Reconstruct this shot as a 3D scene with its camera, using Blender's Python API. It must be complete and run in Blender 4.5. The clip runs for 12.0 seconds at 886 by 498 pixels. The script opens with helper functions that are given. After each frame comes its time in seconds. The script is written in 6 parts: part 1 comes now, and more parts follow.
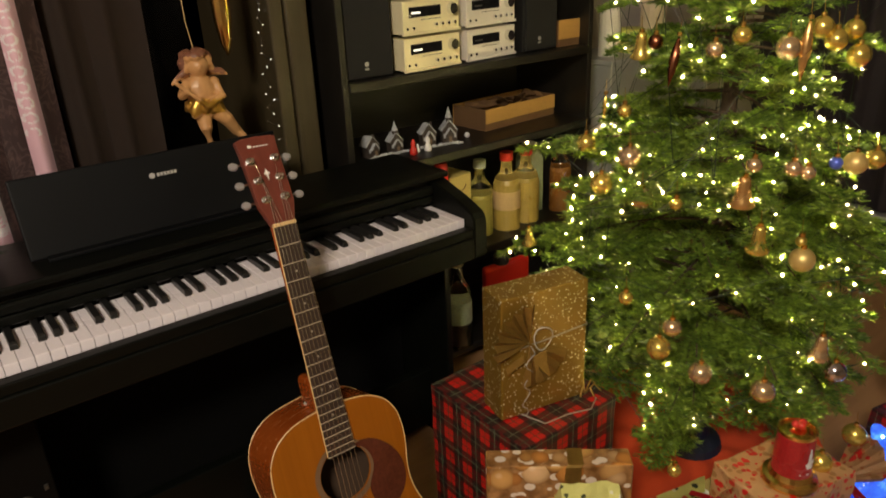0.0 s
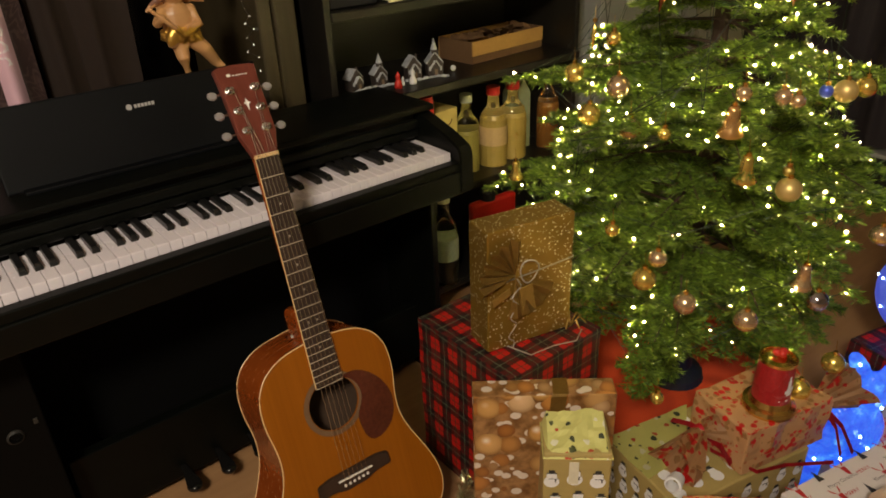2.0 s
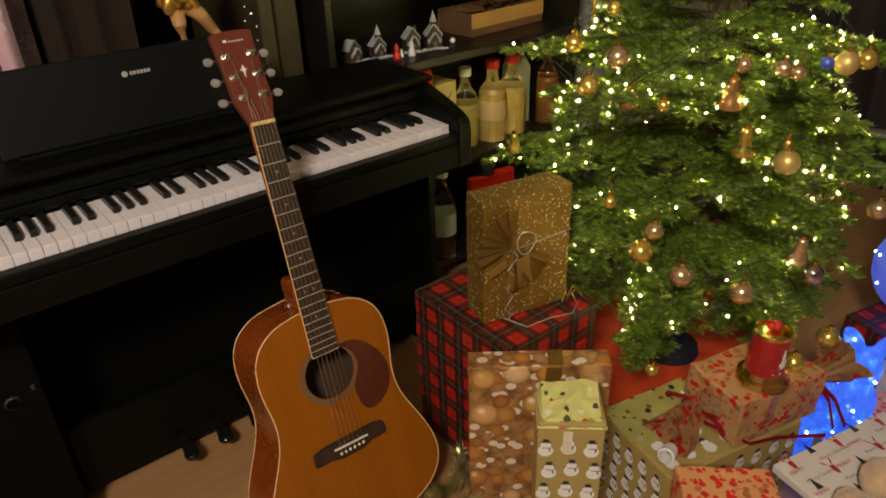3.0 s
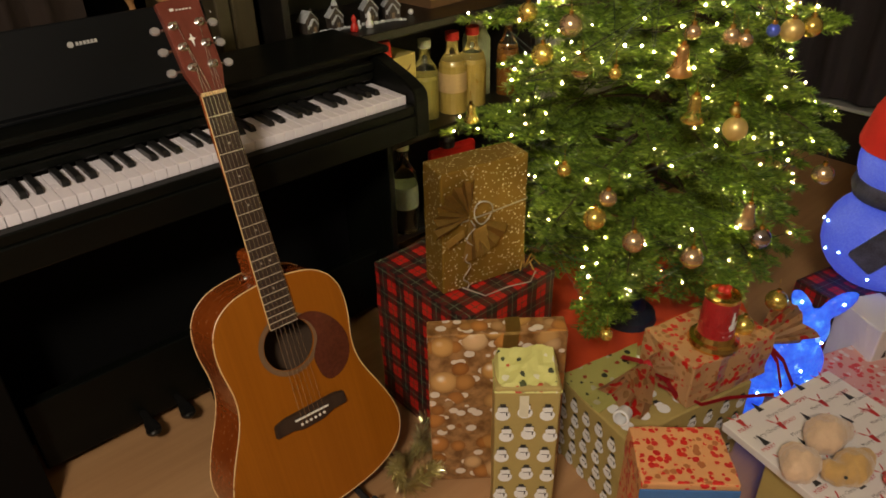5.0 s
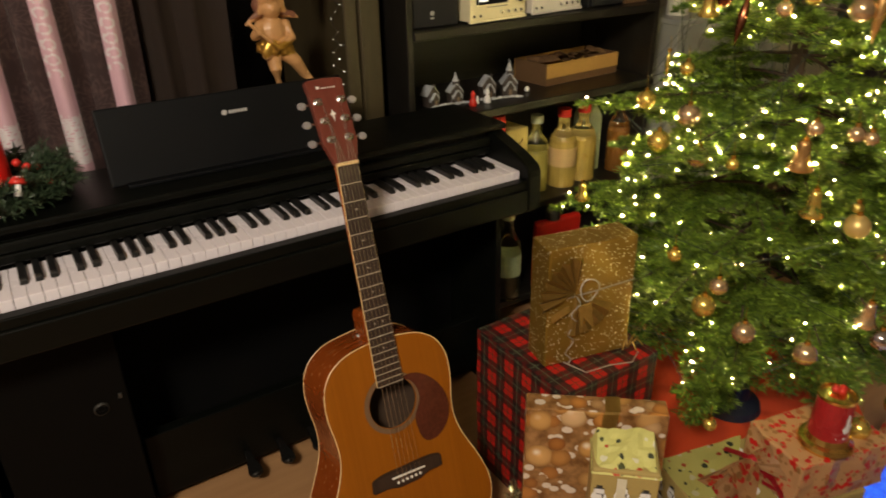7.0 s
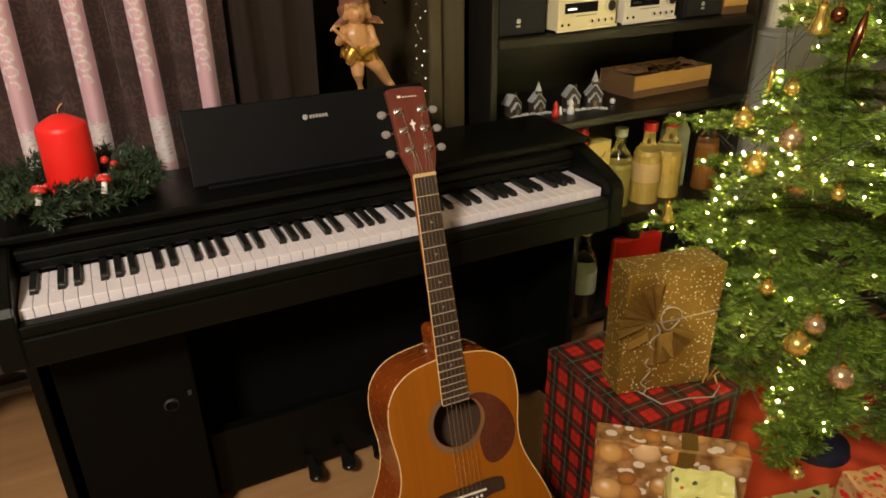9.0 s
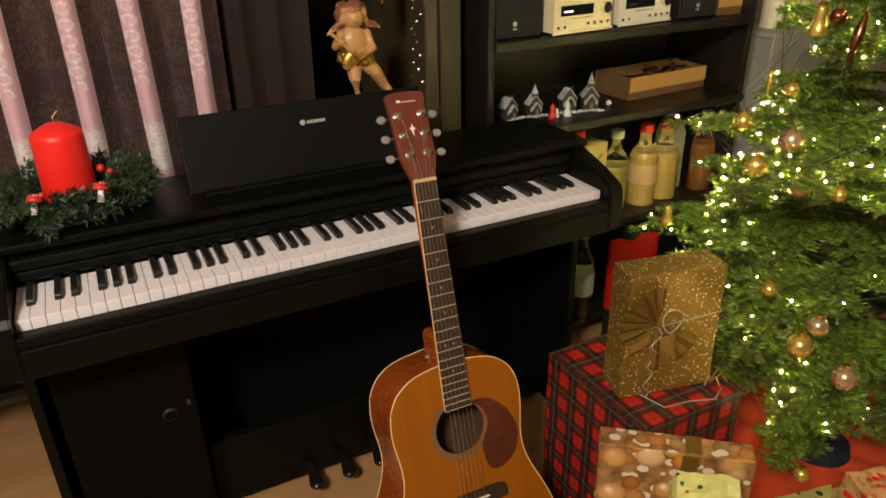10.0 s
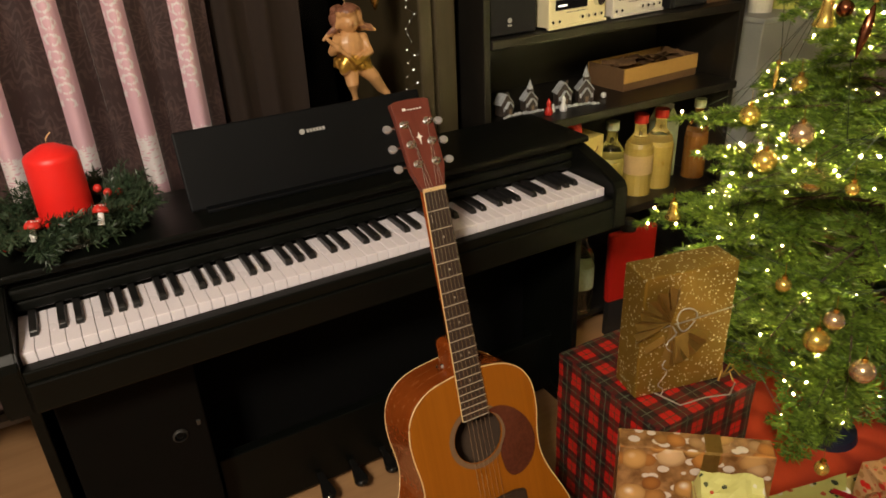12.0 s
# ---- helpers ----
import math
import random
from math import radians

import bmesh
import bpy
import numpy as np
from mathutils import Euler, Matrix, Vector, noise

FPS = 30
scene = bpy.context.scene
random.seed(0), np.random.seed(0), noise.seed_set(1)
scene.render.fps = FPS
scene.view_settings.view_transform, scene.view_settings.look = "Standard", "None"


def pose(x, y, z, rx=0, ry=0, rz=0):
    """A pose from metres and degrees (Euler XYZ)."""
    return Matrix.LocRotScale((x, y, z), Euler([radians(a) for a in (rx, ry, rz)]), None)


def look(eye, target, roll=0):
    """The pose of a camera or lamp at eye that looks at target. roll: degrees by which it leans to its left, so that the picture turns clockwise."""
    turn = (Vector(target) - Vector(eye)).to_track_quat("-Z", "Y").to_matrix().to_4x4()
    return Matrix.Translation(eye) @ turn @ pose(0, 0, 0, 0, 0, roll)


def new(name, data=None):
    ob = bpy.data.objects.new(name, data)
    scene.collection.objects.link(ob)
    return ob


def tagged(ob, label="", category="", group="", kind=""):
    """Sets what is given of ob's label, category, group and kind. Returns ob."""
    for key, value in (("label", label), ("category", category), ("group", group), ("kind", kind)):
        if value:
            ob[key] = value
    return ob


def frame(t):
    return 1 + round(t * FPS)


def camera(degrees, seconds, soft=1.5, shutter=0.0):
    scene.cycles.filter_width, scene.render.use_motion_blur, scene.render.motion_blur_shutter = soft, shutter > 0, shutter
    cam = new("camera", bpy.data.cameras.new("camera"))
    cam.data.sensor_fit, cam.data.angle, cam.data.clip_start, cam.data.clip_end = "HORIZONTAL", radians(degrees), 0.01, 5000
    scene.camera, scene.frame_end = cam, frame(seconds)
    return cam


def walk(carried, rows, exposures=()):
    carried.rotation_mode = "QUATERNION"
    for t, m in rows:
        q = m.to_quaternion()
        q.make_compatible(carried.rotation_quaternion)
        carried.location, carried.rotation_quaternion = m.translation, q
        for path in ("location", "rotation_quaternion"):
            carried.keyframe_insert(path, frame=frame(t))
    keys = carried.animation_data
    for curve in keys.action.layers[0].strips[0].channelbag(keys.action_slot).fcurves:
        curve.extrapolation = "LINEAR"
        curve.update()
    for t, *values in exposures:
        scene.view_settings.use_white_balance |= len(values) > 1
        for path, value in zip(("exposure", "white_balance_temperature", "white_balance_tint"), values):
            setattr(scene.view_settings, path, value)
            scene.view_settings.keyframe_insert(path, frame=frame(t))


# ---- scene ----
cam = camera(64.6, 12.0, soft=1.7, shutter=0.5)
PATH = [
    (0, (0.217, -1.238, 1.338), (1.327, 0.231, 0.559), -2.5),
    (0.5, (0.219, -1.246, 1.33), (1.312, 0.203, 0.49), -2.6),
    (1, (0.219, -1.245, 1.328), (1.306, 0.186, 0.45), -2.7),
    (1.5, (0.222, -1.243, 1.323), (1.307, 0.172, 0.417), -2.7),
    (2, (0.219, -1.237, 1.316), (1.31, 0.158, 0.387), -2.4),
    (2.5, (0.214, -1.243, 1.305), (1.298, 0.144, 0.357), -2.2),
    (3, (0.217, -1.245, 1.299), (1.292, 0.128, 0.32), -1.9),
    (3.5, (0.224, -1.257, 1.292), (1.286, 0.1, 0.278), -1.7),
    (5.3, (0.23, -1.273, 1.289), (1.355, 0.017, 0.254), -1.3),
    (5.5, (0.24, -1.272, 1.298), (1.365, 0.022, 0.27), -1.2),
    (6, (0.241, -1.275, 1.314), (1.368, 0.054, 0.333), -1.4),
    (6.5, (0.213, -1.285, 1.329), (1.291, 0.124, 0.405), -1.7),
    (7, (0.179, -1.278, 1.335), (1.143, 0.236, 0.452), -1.1),
    (7.5, (0.183, -1.27, 1.337), (1.056, 0.303, 0.462), -0.6),
    (7.7, (0.2, -1.271, 1.334), (1.038, 0.324, 0.465), -0.7),
    (9.5, (0.193, -1.218, 1.343), (0.983, 0.398, 0.469), -0.8),
    (10, (0.187, -1.215, 1.344), (0.999, 0.392, 0.473), -1.1),
    (10.5, (0.18, -1.212, 1.35), (1.005, 0.387, 0.477), -1.7),
    (11, (0.172, -1.197, 1.359), (1.009, 0.391, 0.476), -2.2),
    (11.5, (0.166, -1.168, 1.376), (1.012, 0.407, 0.48), -2.6),
    (12, (0.156, -1.154, 1.373), (1.007, 0.413, 0.466), -2.7),
]
walk(cam, [(t, look(eye, target, roll)) for t, eye, target, roll in PATH], [(0, -0.2), (2.5, -0.3), (6, -0.3), (7, -0.15), (9.5, 0.12), (12, 0.12)])


# ---- light ----
world = bpy.data.worlds.new("world")
world.use_nodes = True
world.node_tree.nodes["Background"].inputs[0].default_value = (0.6, 0.7, 1.0, 1)
world.node_tree.nodes["Background"].inputs[1].default_value = 0.003
scene.world = world
scene.view_settings.exposure = 0.0


def area_lamp(name, at, target, sx, sy, watts, colour):
    data = bpy.data.lights.new(name, "AREA")
    data.shape, data.size, data.size_y, data.energy, data.color = "RECTANGLE", sx, sy, watts, colour
    ob = new(name, data)
    ob.matrix_world = look(at, target)
    return ob


# the room's ceiling lamp, behind the camera
area_lamp("ceiling_lamp_light", (-0.70, -1.75, 2.32), (0.6, -0.2, 0.5), 0.35, 0.35, 60, (1.0, 0.86, 0.68))


# ---- materials ----
def nodes_of(name):
    m = bpy.data.materials.new(name)
    m.use_nodes = True
    t = m.node_tree
    return m, t, t.nodes["Principled BSDF"]


def link(t, a, b):
    t.links.new(a, b)


def coords(t, scale=(1, 1, 1), kind="Object"):
    c = t.nodes.new("ShaderNodeTexCoord")
    mp = t.nodes.new("ShaderNodeMapping")
    mp.inputs["Scale"].default_value = scale
    link(t, c.outputs[kind], mp.inputs["Vector"])
    return mp.outputs["Vector"]


def noise_tex(t, vec, scale, detail=4.0, rough=0.55):
    n = t.nodes.new("ShaderNodeTexNoise")
    n.inputs["Scale"].default_value, n.inputs["Detail"].default_value = scale, detail
    n.inputs["Roughness"].default_value = rough
    if vec is not None:
        link(t, vec, n.inputs["Vector"])
    return n.outputs["Fac"]


def ramp(t, fac, stops, constant=False):
    r = t.nodes.new("ShaderNodeValToRGB")
    if constant:
        r.color_ramp.interpolation = "CONSTANT"
    while len(r.color_ramp.elements) < len(stops):
        r.color_ramp.elements.new(0.5)
    for e, (p, c) in zip(r.color_ramp.elements, stops):
        e.position, e.color = p, (*c, 1)
    link(t, fac, r.inputs["Fac"])
    return r.outputs["Color"]


def mix(t, fac, a, b):
    n = t.nodes.new("ShaderNodeMix")
    n.data_type = "RGBA"
    for sock, v in ((n.inputs[0], fac), (n.inputs[6], a), (n.inputs[7], b)):
        if isinstance(v, tuple):
            sock.default_value = (*v, 1)
        elif isinstance(v, (int, float)):
            sock.default_value = v
        else:
            link(t, v, sock)
    return n.outputs[2]


def maths(t, op, a, b=0.0, c=0.0):
    n = t.nodes.new("ShaderNodeMath")
    n.operation = op
    for i, v in enumerate((a, b, c)):
        if isinstance(v, (int, float)):
            n.inputs[i].default_value = v
        else:
            link(t, v, n.inputs[i])
    return n.outputs[0]


def bump(t, bsdf, height, strength=0.3, distance=0.002):
    b = t.nodes.new("ShaderNodeBump")
    b.inputs["Strength"].default_value, b.inputs["Distance"].default_value = strength, distance
    link(t, height, b.inputs["Height"])
    link(t, b.outputs["Normal"], bsdf.inputs["Normal"])


def plain(name, colour, rough=0.5, metal=0.0, vary=0.12, scale=30.0, relief=0.1, coat=0.0, sheen=0.0):
    """A surface of one colour with soft mottling and fine relief."""
    m, t, b = nodes_of(name)
    v = coords(t)
    big, fine = noise_tex(t, v, scale * 0.25, 3), noise_tex(t, v, scale * 4, 3)
    both = maths(t, "MULTIPLY_ADD", fine, 0.4, maths(t, "MULTIPLY", big, 0.6))
    lo = tuple(max(0, c * (1 - vary)) for c in colour)
    hi = tuple(min(1, c * (1 + vary)) for c in colour)
    link(t, ramp(t, both, [(0.3, lo), (0.7, hi)]), b.inputs["Base Color"])
    rr = maths(t, "MULTIPLY_ADD", big, 0.16, rough - 0.08)
    link(t, rr, b.inputs["Roughness"])
    b.inputs["Metallic"].default_value = metal
    b.inputs["Coat Weight"].default_value = coat
    b.inputs["Sheen Weight"].default_value = sheen
    if relief:
        bump(t, b, fine, relief, 0.001)
    return m


def glow(name, colour, strength):
    m, t, b = nodes_of(name)
    b.inputs["Base Color"].default_value = (*colour, 1)
    b.inputs["Emission Color"].default_value = (*colour, 1)
    b.inputs["Emission Strength"].default_value = strength
    return m


def wood(name, dark, light, rough, along=0, grain=60.0, coat=0.0, stretch=0.06):
    m, t, b = nodes_of(name)
    s = [1, 1, 1]
    s[along] = stretch
    v = coords(t, tuple(s))
    n = noise_tex(t, v, grain, 6, 0.6)
    n2 = noise_tex(t, v, grain * 0.12, 2)
    f = maths(t, "MULTIPLY_ADD", n2, 0.5, maths(t, "MULTIPLY", n, 0.5))
    link(t, ramp(t, f, [(0.35, dark), (0.65, light)]), b.inputs["Base Color"])
    link(t, maths(t, "MULTIPLY_ADD", n, 0.15, rough - 0.07), b.inputs["Roughness"])
    b.inputs["Coat Weight"].default_value = coat
    b.inputs["Coat Roughness"].default_value = 0.12
    bump(t, b, n, 0.12, 0.0006)
    return m


def glass(name, colour=(1, 1, 1), rough=0.0):
    m, t, b = nodes_of(name)
    b.inputs["Base Color"].default_value = (*colour, 1)
    b.inputs["Transmission Weight"].default_value = 1.0
    b.inputs["Roughness"].default_value = rough
    b.inputs["IOR"].default_value = 1.45
    return m


BLACK_WOOD = wood("black_ash", (0.006, 0.005, 0.004), (0.016, 0.014, 0.011), 0.42, 0, 90)
PIANO_BLACK = wood("piano_finish", (0.0022, 0.0027, 0.0021), (0.0042, 0.0048, 0.0036), 0.38, 0, 120)
PIANO_BLACK.node_tree.nodes["Principled BSDF"].inputs["Specular IOR Level"].default_value = 0.14
REST_BLACK = plain("music_rest_finish", (0.0032, 0.0038, 0.0048), 0.5, vary=0.08, relief=0.03)
REST_BLACK.node_tree.nodes["Principled BSDF"].inputs["Specular IOR Level"].default_value = 0.16
KEY_WHITE = plain("key_white", (0.82, 0.77, 0.83), 0.28, vary=0.03, relief=0.0)
KEY_BLACK = plain("key_black", (0.012, 0.012, 0.012), 0.3, vary=0.1, relief=0.05)
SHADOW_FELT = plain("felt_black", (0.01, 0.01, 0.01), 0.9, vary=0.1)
LABEL_SILVER = plain("silver_print", (0.6, 0.6, 0.6), 0.35, 0.4, vary=0.05, relief=0)
WALL_PAINT = plain("wall_paint", (0.42, 0.38, 0.33), 0.85, vary=0.06, scale=8, relief=0.15)
CEILING_PAINT = plain("ceiling_paint", (0.75, 0.73, 0.7), 0.9, vary=0.03, scale=8)
FLOOR_WOOD = wood("floor_laminate", (0.33, 0.175, 0.078), (0.45, 0.255, 0.12), 0.45, 0, 30)
CASING = wood("casing_oak", (0.035, 0.026, 0.012), (0.07, 0.055, 0.028), 0.4, 2, 50)
CHROME = plain("chrome", (0.75, 0.74, 0.72), 0.16, 1.0, vary=0.04, relief=0)
GOLD_METAL = plain("gold_metal", (0.85, 0.56, 0.17), 0.22, 1.0, vary=0.1, relief=0.05)
NICKEL = plain("nickel_fret", (0.7, 0.66, 0.6), 0.25, 1.0, vary=0.05, relief=0)


# ---- building helpers ----
def part(name, bm, material, parent=None, label="", smooth=False):
    me = bpy.data.meshes.new(name)
    bm.to_mesh(me)
    bm.free()
    me.materials.append(material)
    if smooth:
        for p in me.polygons:
            p.use_smooth = True
    ob = new(name, me)
    if parent is not None:
        ob.parent = parent
    if label:
        tagged(ob, label)
    return ob


def empty(name, m=None):
    ob = new(name)
    ob.empty_display_size = 0.05
    if m is not None:
        ob.matrix_world = m
    return ob


def box_bm(lo, hi, bevel=0.0, segs=2, bm=None):
    made = bm or bmesh.new()
    r = bmesh.ops.create_cube(made, size=1.0)
    c = [(a + b) / 2 for a, b in zip(lo, hi)]
    s = [abs(b - a) for a, b in zip(lo, hi)]
    bmesh.ops.scale(made, vec=s, verts=r["verts"])
    bmesh.ops.translate(made, vec=c, verts=r["verts"])
    if bevel:
        edges = {e for v in r["verts"] for e in v.link_edges}
        bmesh.ops.bevel(made, geom=list(edges), offset=bevel, segments=segs, affect="EDGES", profile=0.5)
    return made


def lathe_bm(profile, segs=24, at=(0, 0, 0), bm=None):
    """Turns a profile of (radius, height) round z."""
    made = bm or bmesh.new()
    rings = []
    for r, z in profile:
        if r < 1e-6:
            rings.append([made.verts.new((at[0], at[1], at[2] + z))])
        else:
            rings.append([made.verts.new((at[0] + r * math.cos(2 * math.pi * i / segs), at[1] + r * math.sin(2 * math.pi * i / segs), at[2] + z)) for i in range(segs)])
    for a, b in zip(rings, rings[1:]):
        for i in range(segs):
            j = (i + 1) % segs
            if len(a) == 1 and len(b) > 1:
                made.faces.new((a[0], b[j], b[i]))
            elif len(b) == 1 and len(a) > 1:
                made.faces.new((a[i], a[j], b[0]))
            elif len(a) > 1:
                made.faces.new((a[i], a[j], b[j], b[i]))
    bmesh.ops.recalc_face_normals(made, faces=made.faces)
    return made


def tube_bm(points, radius, segs=8, bm=None, taper=1.0):
    made = bm or bmesh.new()
    pts = [Vector(p) for p in points]
    rings = []
    for i, p in enumerate(pts):
        d = (pts[min(i + 1, len(pts) - 1)] - pts[max(i - 1, 0)]).normalized()
        a = d.orthogonal().normalized() if abs(d.z) > 0.95 else d.cross(Vector((0, 0, 1))).normalized()
        b = d.cross(a)
        r = radius * (1 + (taper - 1) * i / max(1, len(pts) - 1))
        rings.append([made.verts.new(p + r * (math.cos(2 * math.pi * k / segs) * a + math.sin(2 * math.pi * k / segs) * b)) for k in range(segs)])
    for u, w in zip(rings, rings[1:]):
        for k in range(segs):
            made.faces.new((u[k], u[(k + 1) % segs], w[(k + 1) % segs], w[k]))
    made.faces.new(rings[0])
    made.faces.new(rings[-1][::-1])
    bmesh.ops.recalc_face_normals(made, faces=made.faces)
    return made


def prism_bm(outline, depth, axis="y", bm=None):
    """Extrudes a closed outline of (a, b) points. axis z: (x, y) up by depth; y: (x, z); x: (y, z)."""
    made = bm or bmesh.new()

    def put(a, b, d):
        return {"z": (a, b, d), "y": (a, d, b), "x": (d, a, b)}[axis]
    lo = [made.verts.new(put(a, b, 0)) for a, b in outline]
    hi = [made.verts.new(put(a, b, depth)) for a, b in outline]
    n = len(outline)
    made.faces.new(lo[::-1])
    made.faces.new(hi)
    for i in range(n):
        made.faces.new((lo[i], lo[(i + 1) % n], hi[(i + 1) % n], hi[i]))
    bmesh.ops.recalc_face_normals(made, faces=made.faces)
    return made


def moved(bm, m):
    bmesh.ops.transform(bm, matrix=m, verts=bm.verts)
    return bm


def ball_bm(r, at=(0, 0, 0), scale=(1, 1, 1), segs=20, bm=None, turn=None):
    made = bm or bmesh.new()
    res = bmesh.ops.create_uvsphere(made, u_segments=segs, v_segments=max(6, segs // 2), radius=r)
    m = Matrix.Translation(at) @ (turn or Matrix()) @ Matrix.Diagonal((*scale, 1))
    bmesh.ops.transform(made, matrix=m, verts=res["verts"])
    return made


# ---- the room ----
X0, X1, Y0, Y1, H = -1.6, 3.4, -3.6, 1.10, 2.45
floor = part("floor", box_bm((X0 - 0.1, Y0 - 0.1, -0.08), (X1 + 0.1, Y1 + 0.1, 0)), FLOOR_WOOD)
tagged(floor, "warm tan wooden laminate floor under the piano", "floor", kind="structure")
tagged(part("ceiling", box_bm((X0 - 0.1, Y0 - 0.1, H), (X1 + 0.1, Y1 + 0.1, H + 0.1)), CEILING_PAINT), "plain white painted ceiling", "ceiling", kind="structure")
tagged(part("wall_west", box_bm((X0 - 0.1, Y0, 0), (X0, Y1, H)), WALL_PAINT), "plain beige painted wall", "wall", kind="structure")
tagged(part("wall_east", box_bm((X1, Y0, 0), (X1 + 0.1, Y1, H)), WALL_PAINT), "plain beige painted wall", "wall", kind="structure")
tagged(part("wall_south", box_bm((X0 - 0.1, Y0 - 0.1, 0), (X1 + 0.1, Y0, H)), WALL_PAINT), "plain beige painted wall", "wall", kind="structure")
# north wall with the tall window behind the piano
WX0, WX1, WZ0, WZ1 = -1.1, 1.10, 0.02, 2.25
bm = box_bm((X0 - 0.1, 0.94, 0), (WX0, 1.10, H))
box_bm((WX1, 0.74, 0), (X1 + 0.1, 1.10, H), bm=bm)
box_bm((WX0, 0.94, 0), (WX1, 1.10, WZ0), bm=bm)
box_bm((WX0, 0.94, WZ1), (WX1, 1.10, H), bm=bm)
tagged(part("wall_north", bm, WALL_PAINT), "beige painted wall with a tall window", "wall", kind="structure")


# ---- piano ----
KW = 0.0235
KEY_BACK = 0.136
piano = tagged(empty("digital_piano"), "black upright digital piano with open keyboard and music rest", "piano")
bm = box_bm((-0.002, -0.034, 0.642), (1.224, 0.33, 0.70), 0.004)
part("keybed", bm, PIANO_BLACK, piano)
part("key_slip", box_bm((-0.002, -0.03, 0.700), (1.224, -0.006, 0.722), 0.003), PIANO_BLACK, piano)
for x in (-0.042, 1.2245):
    prof = [(0.352, 0.646), (0.352, 0.812), (0.150, 0.812), (0.124, 0.808), (0.03, 0.780), (0.0, 0.768), (-0.022, 0.758), (-0.031, 0.745), (-0.034, 0.73), (-0.034, 0.646)]
    bm = prism_bm(prof, 0.04, "x")
    bmesh.ops.bevel(bm, geom=[e for e in bm.edges if abs(e.verts[0].co.x - e.verts[1].co.x) < 1e-5], offset=0.003, segments=2, affect="EDGES")
    moved(bm, pose(x, 0, 0))
    part("cheek", bm, PIANO_BLACK, piano)
    part("side_panel", box_bm((x + 0.008, 0.105, 0.0), (x + 0.028, 0.345, 0.642), 0.003), PIANO_BLACK, piano)
    part("foot", box_bm((x + 0.004, -0.02, 0.0), (x + 0.034, 0.34, 0.045), 0.006), PIANO_BLACK, piano)
part("top_board", box_bm((-0.044, 0.112, 0.8135), (1.266, 0.356, 0.829), 0.005, 3), PIANO_BLACK, piano)
part("fallboard", box_bm((0.0, 0.118, 0.775), (1.222, 0.136, 0.797), 0.006, 3), PIANO_BLACK, piano)
part("fallboard_lip", box_bm((0.0, 0.122, 0.752), (1.222, 0.142, 0.772), 0.005, 3), PIANO_BLACK, piano)
part("control_panel", box_bm((0.0, 0.142, 0.70), (1.222, 0.17, 0.812)), SHADOW_FELT, piano)
BACK_BLACK = plain("back_board_black", (0.003, 0.003, 0.003), 0.85, vary=0.2)
BACK_BLACK.node_tree.nodes["Principled BSDF"].inputs["Specular IOR Level"].default_value = 0.1
part("back_board", box_bm((-0.0138, 0.335, 0.0), (1.2322, 0.35, 0.642)), BACK_BLACK, piano)
PEDAL = plain("pedal_black", (0.05, 0.048, 0.046), 0.1, 0.85, vary=0.05, relief=0)
rail = part("pedal_rail", box_bm((0.268, 0.185, 0.035), (1.2322, 0.215, 0.222), 0.004), PIANO_BLACK, piano)
for x in (0.495, 0.582, 0.669):
    prof = [(-0.009, 0.0), (-0.010, -0.03), (-0.016, -0.055), (-0.018, -0.072), (-0.012, -0.082), (0.012, -0.082), (0.018, -0.072), (0.016, -0.055), (0.010, -0.03), (0.009, 0.0)]
    bm = prism_bm(prof, 0.017, "z")
    bmesh.ops.bevel(bm, geom=list(bm.edges), offset=0.004, segments=2, affect="EDGES")
    moved(bm, pose(x, 0.19, 0.058, 10))
    pedal = part("pedal", bm, PEDAL, piano)
    part("pedal_tip", ball_bm(0.019, (x, 0.122, 0.052), (1.0, 1.05, 0.6), 18), PEDAL, pedal, smooth=True)
# bass box standing in the knee space
BASS = plain("bass_box_foil", (0.002, 0.0018, 0.0014), 0.7, vary=0.2, scale=40, relief=0.1)
BASS.node_tree.nodes["Principled BSDF"].inputs["Specular IOR Level"].default_value = 0.1
bass = tagged(empty("subwoofer", pose(0.006, 0.10, 0)), "black bass loudspeaker box standing under the piano", "loudspeaker")
part("cabinet", box_bm((0, 0, 0.012), (0.252, 0.225, 0.638), 0.004), BASS, bass)
part("port", moved(lathe_bm([(0.007, 0.004), (0.008, 0.0), (0.015, 0.0), (0.016, 0.005), (0.012, 0.008)], 20), pose(0.196, 0.002, 0.40, 90)), plain("port_grey", (0.022, 0.020, 0.017), 0.6), bass, smooth=True)
part("switch", box_bm((0.232, -0.004, 0.412), (0.240, 0.001, 0.424), 0.001), plain("switch_grey", (0.03, 0.028, 0.024), 0.5), bass)
for x in (0.03, 0.222):
    for y in (0.03, 0.195):
        part("foot", lathe_bm([(0, 0), (0.012, 0), (0.012, 0.012), (0, 0.012)], 12, (x, y, 0)), BASS, bass)
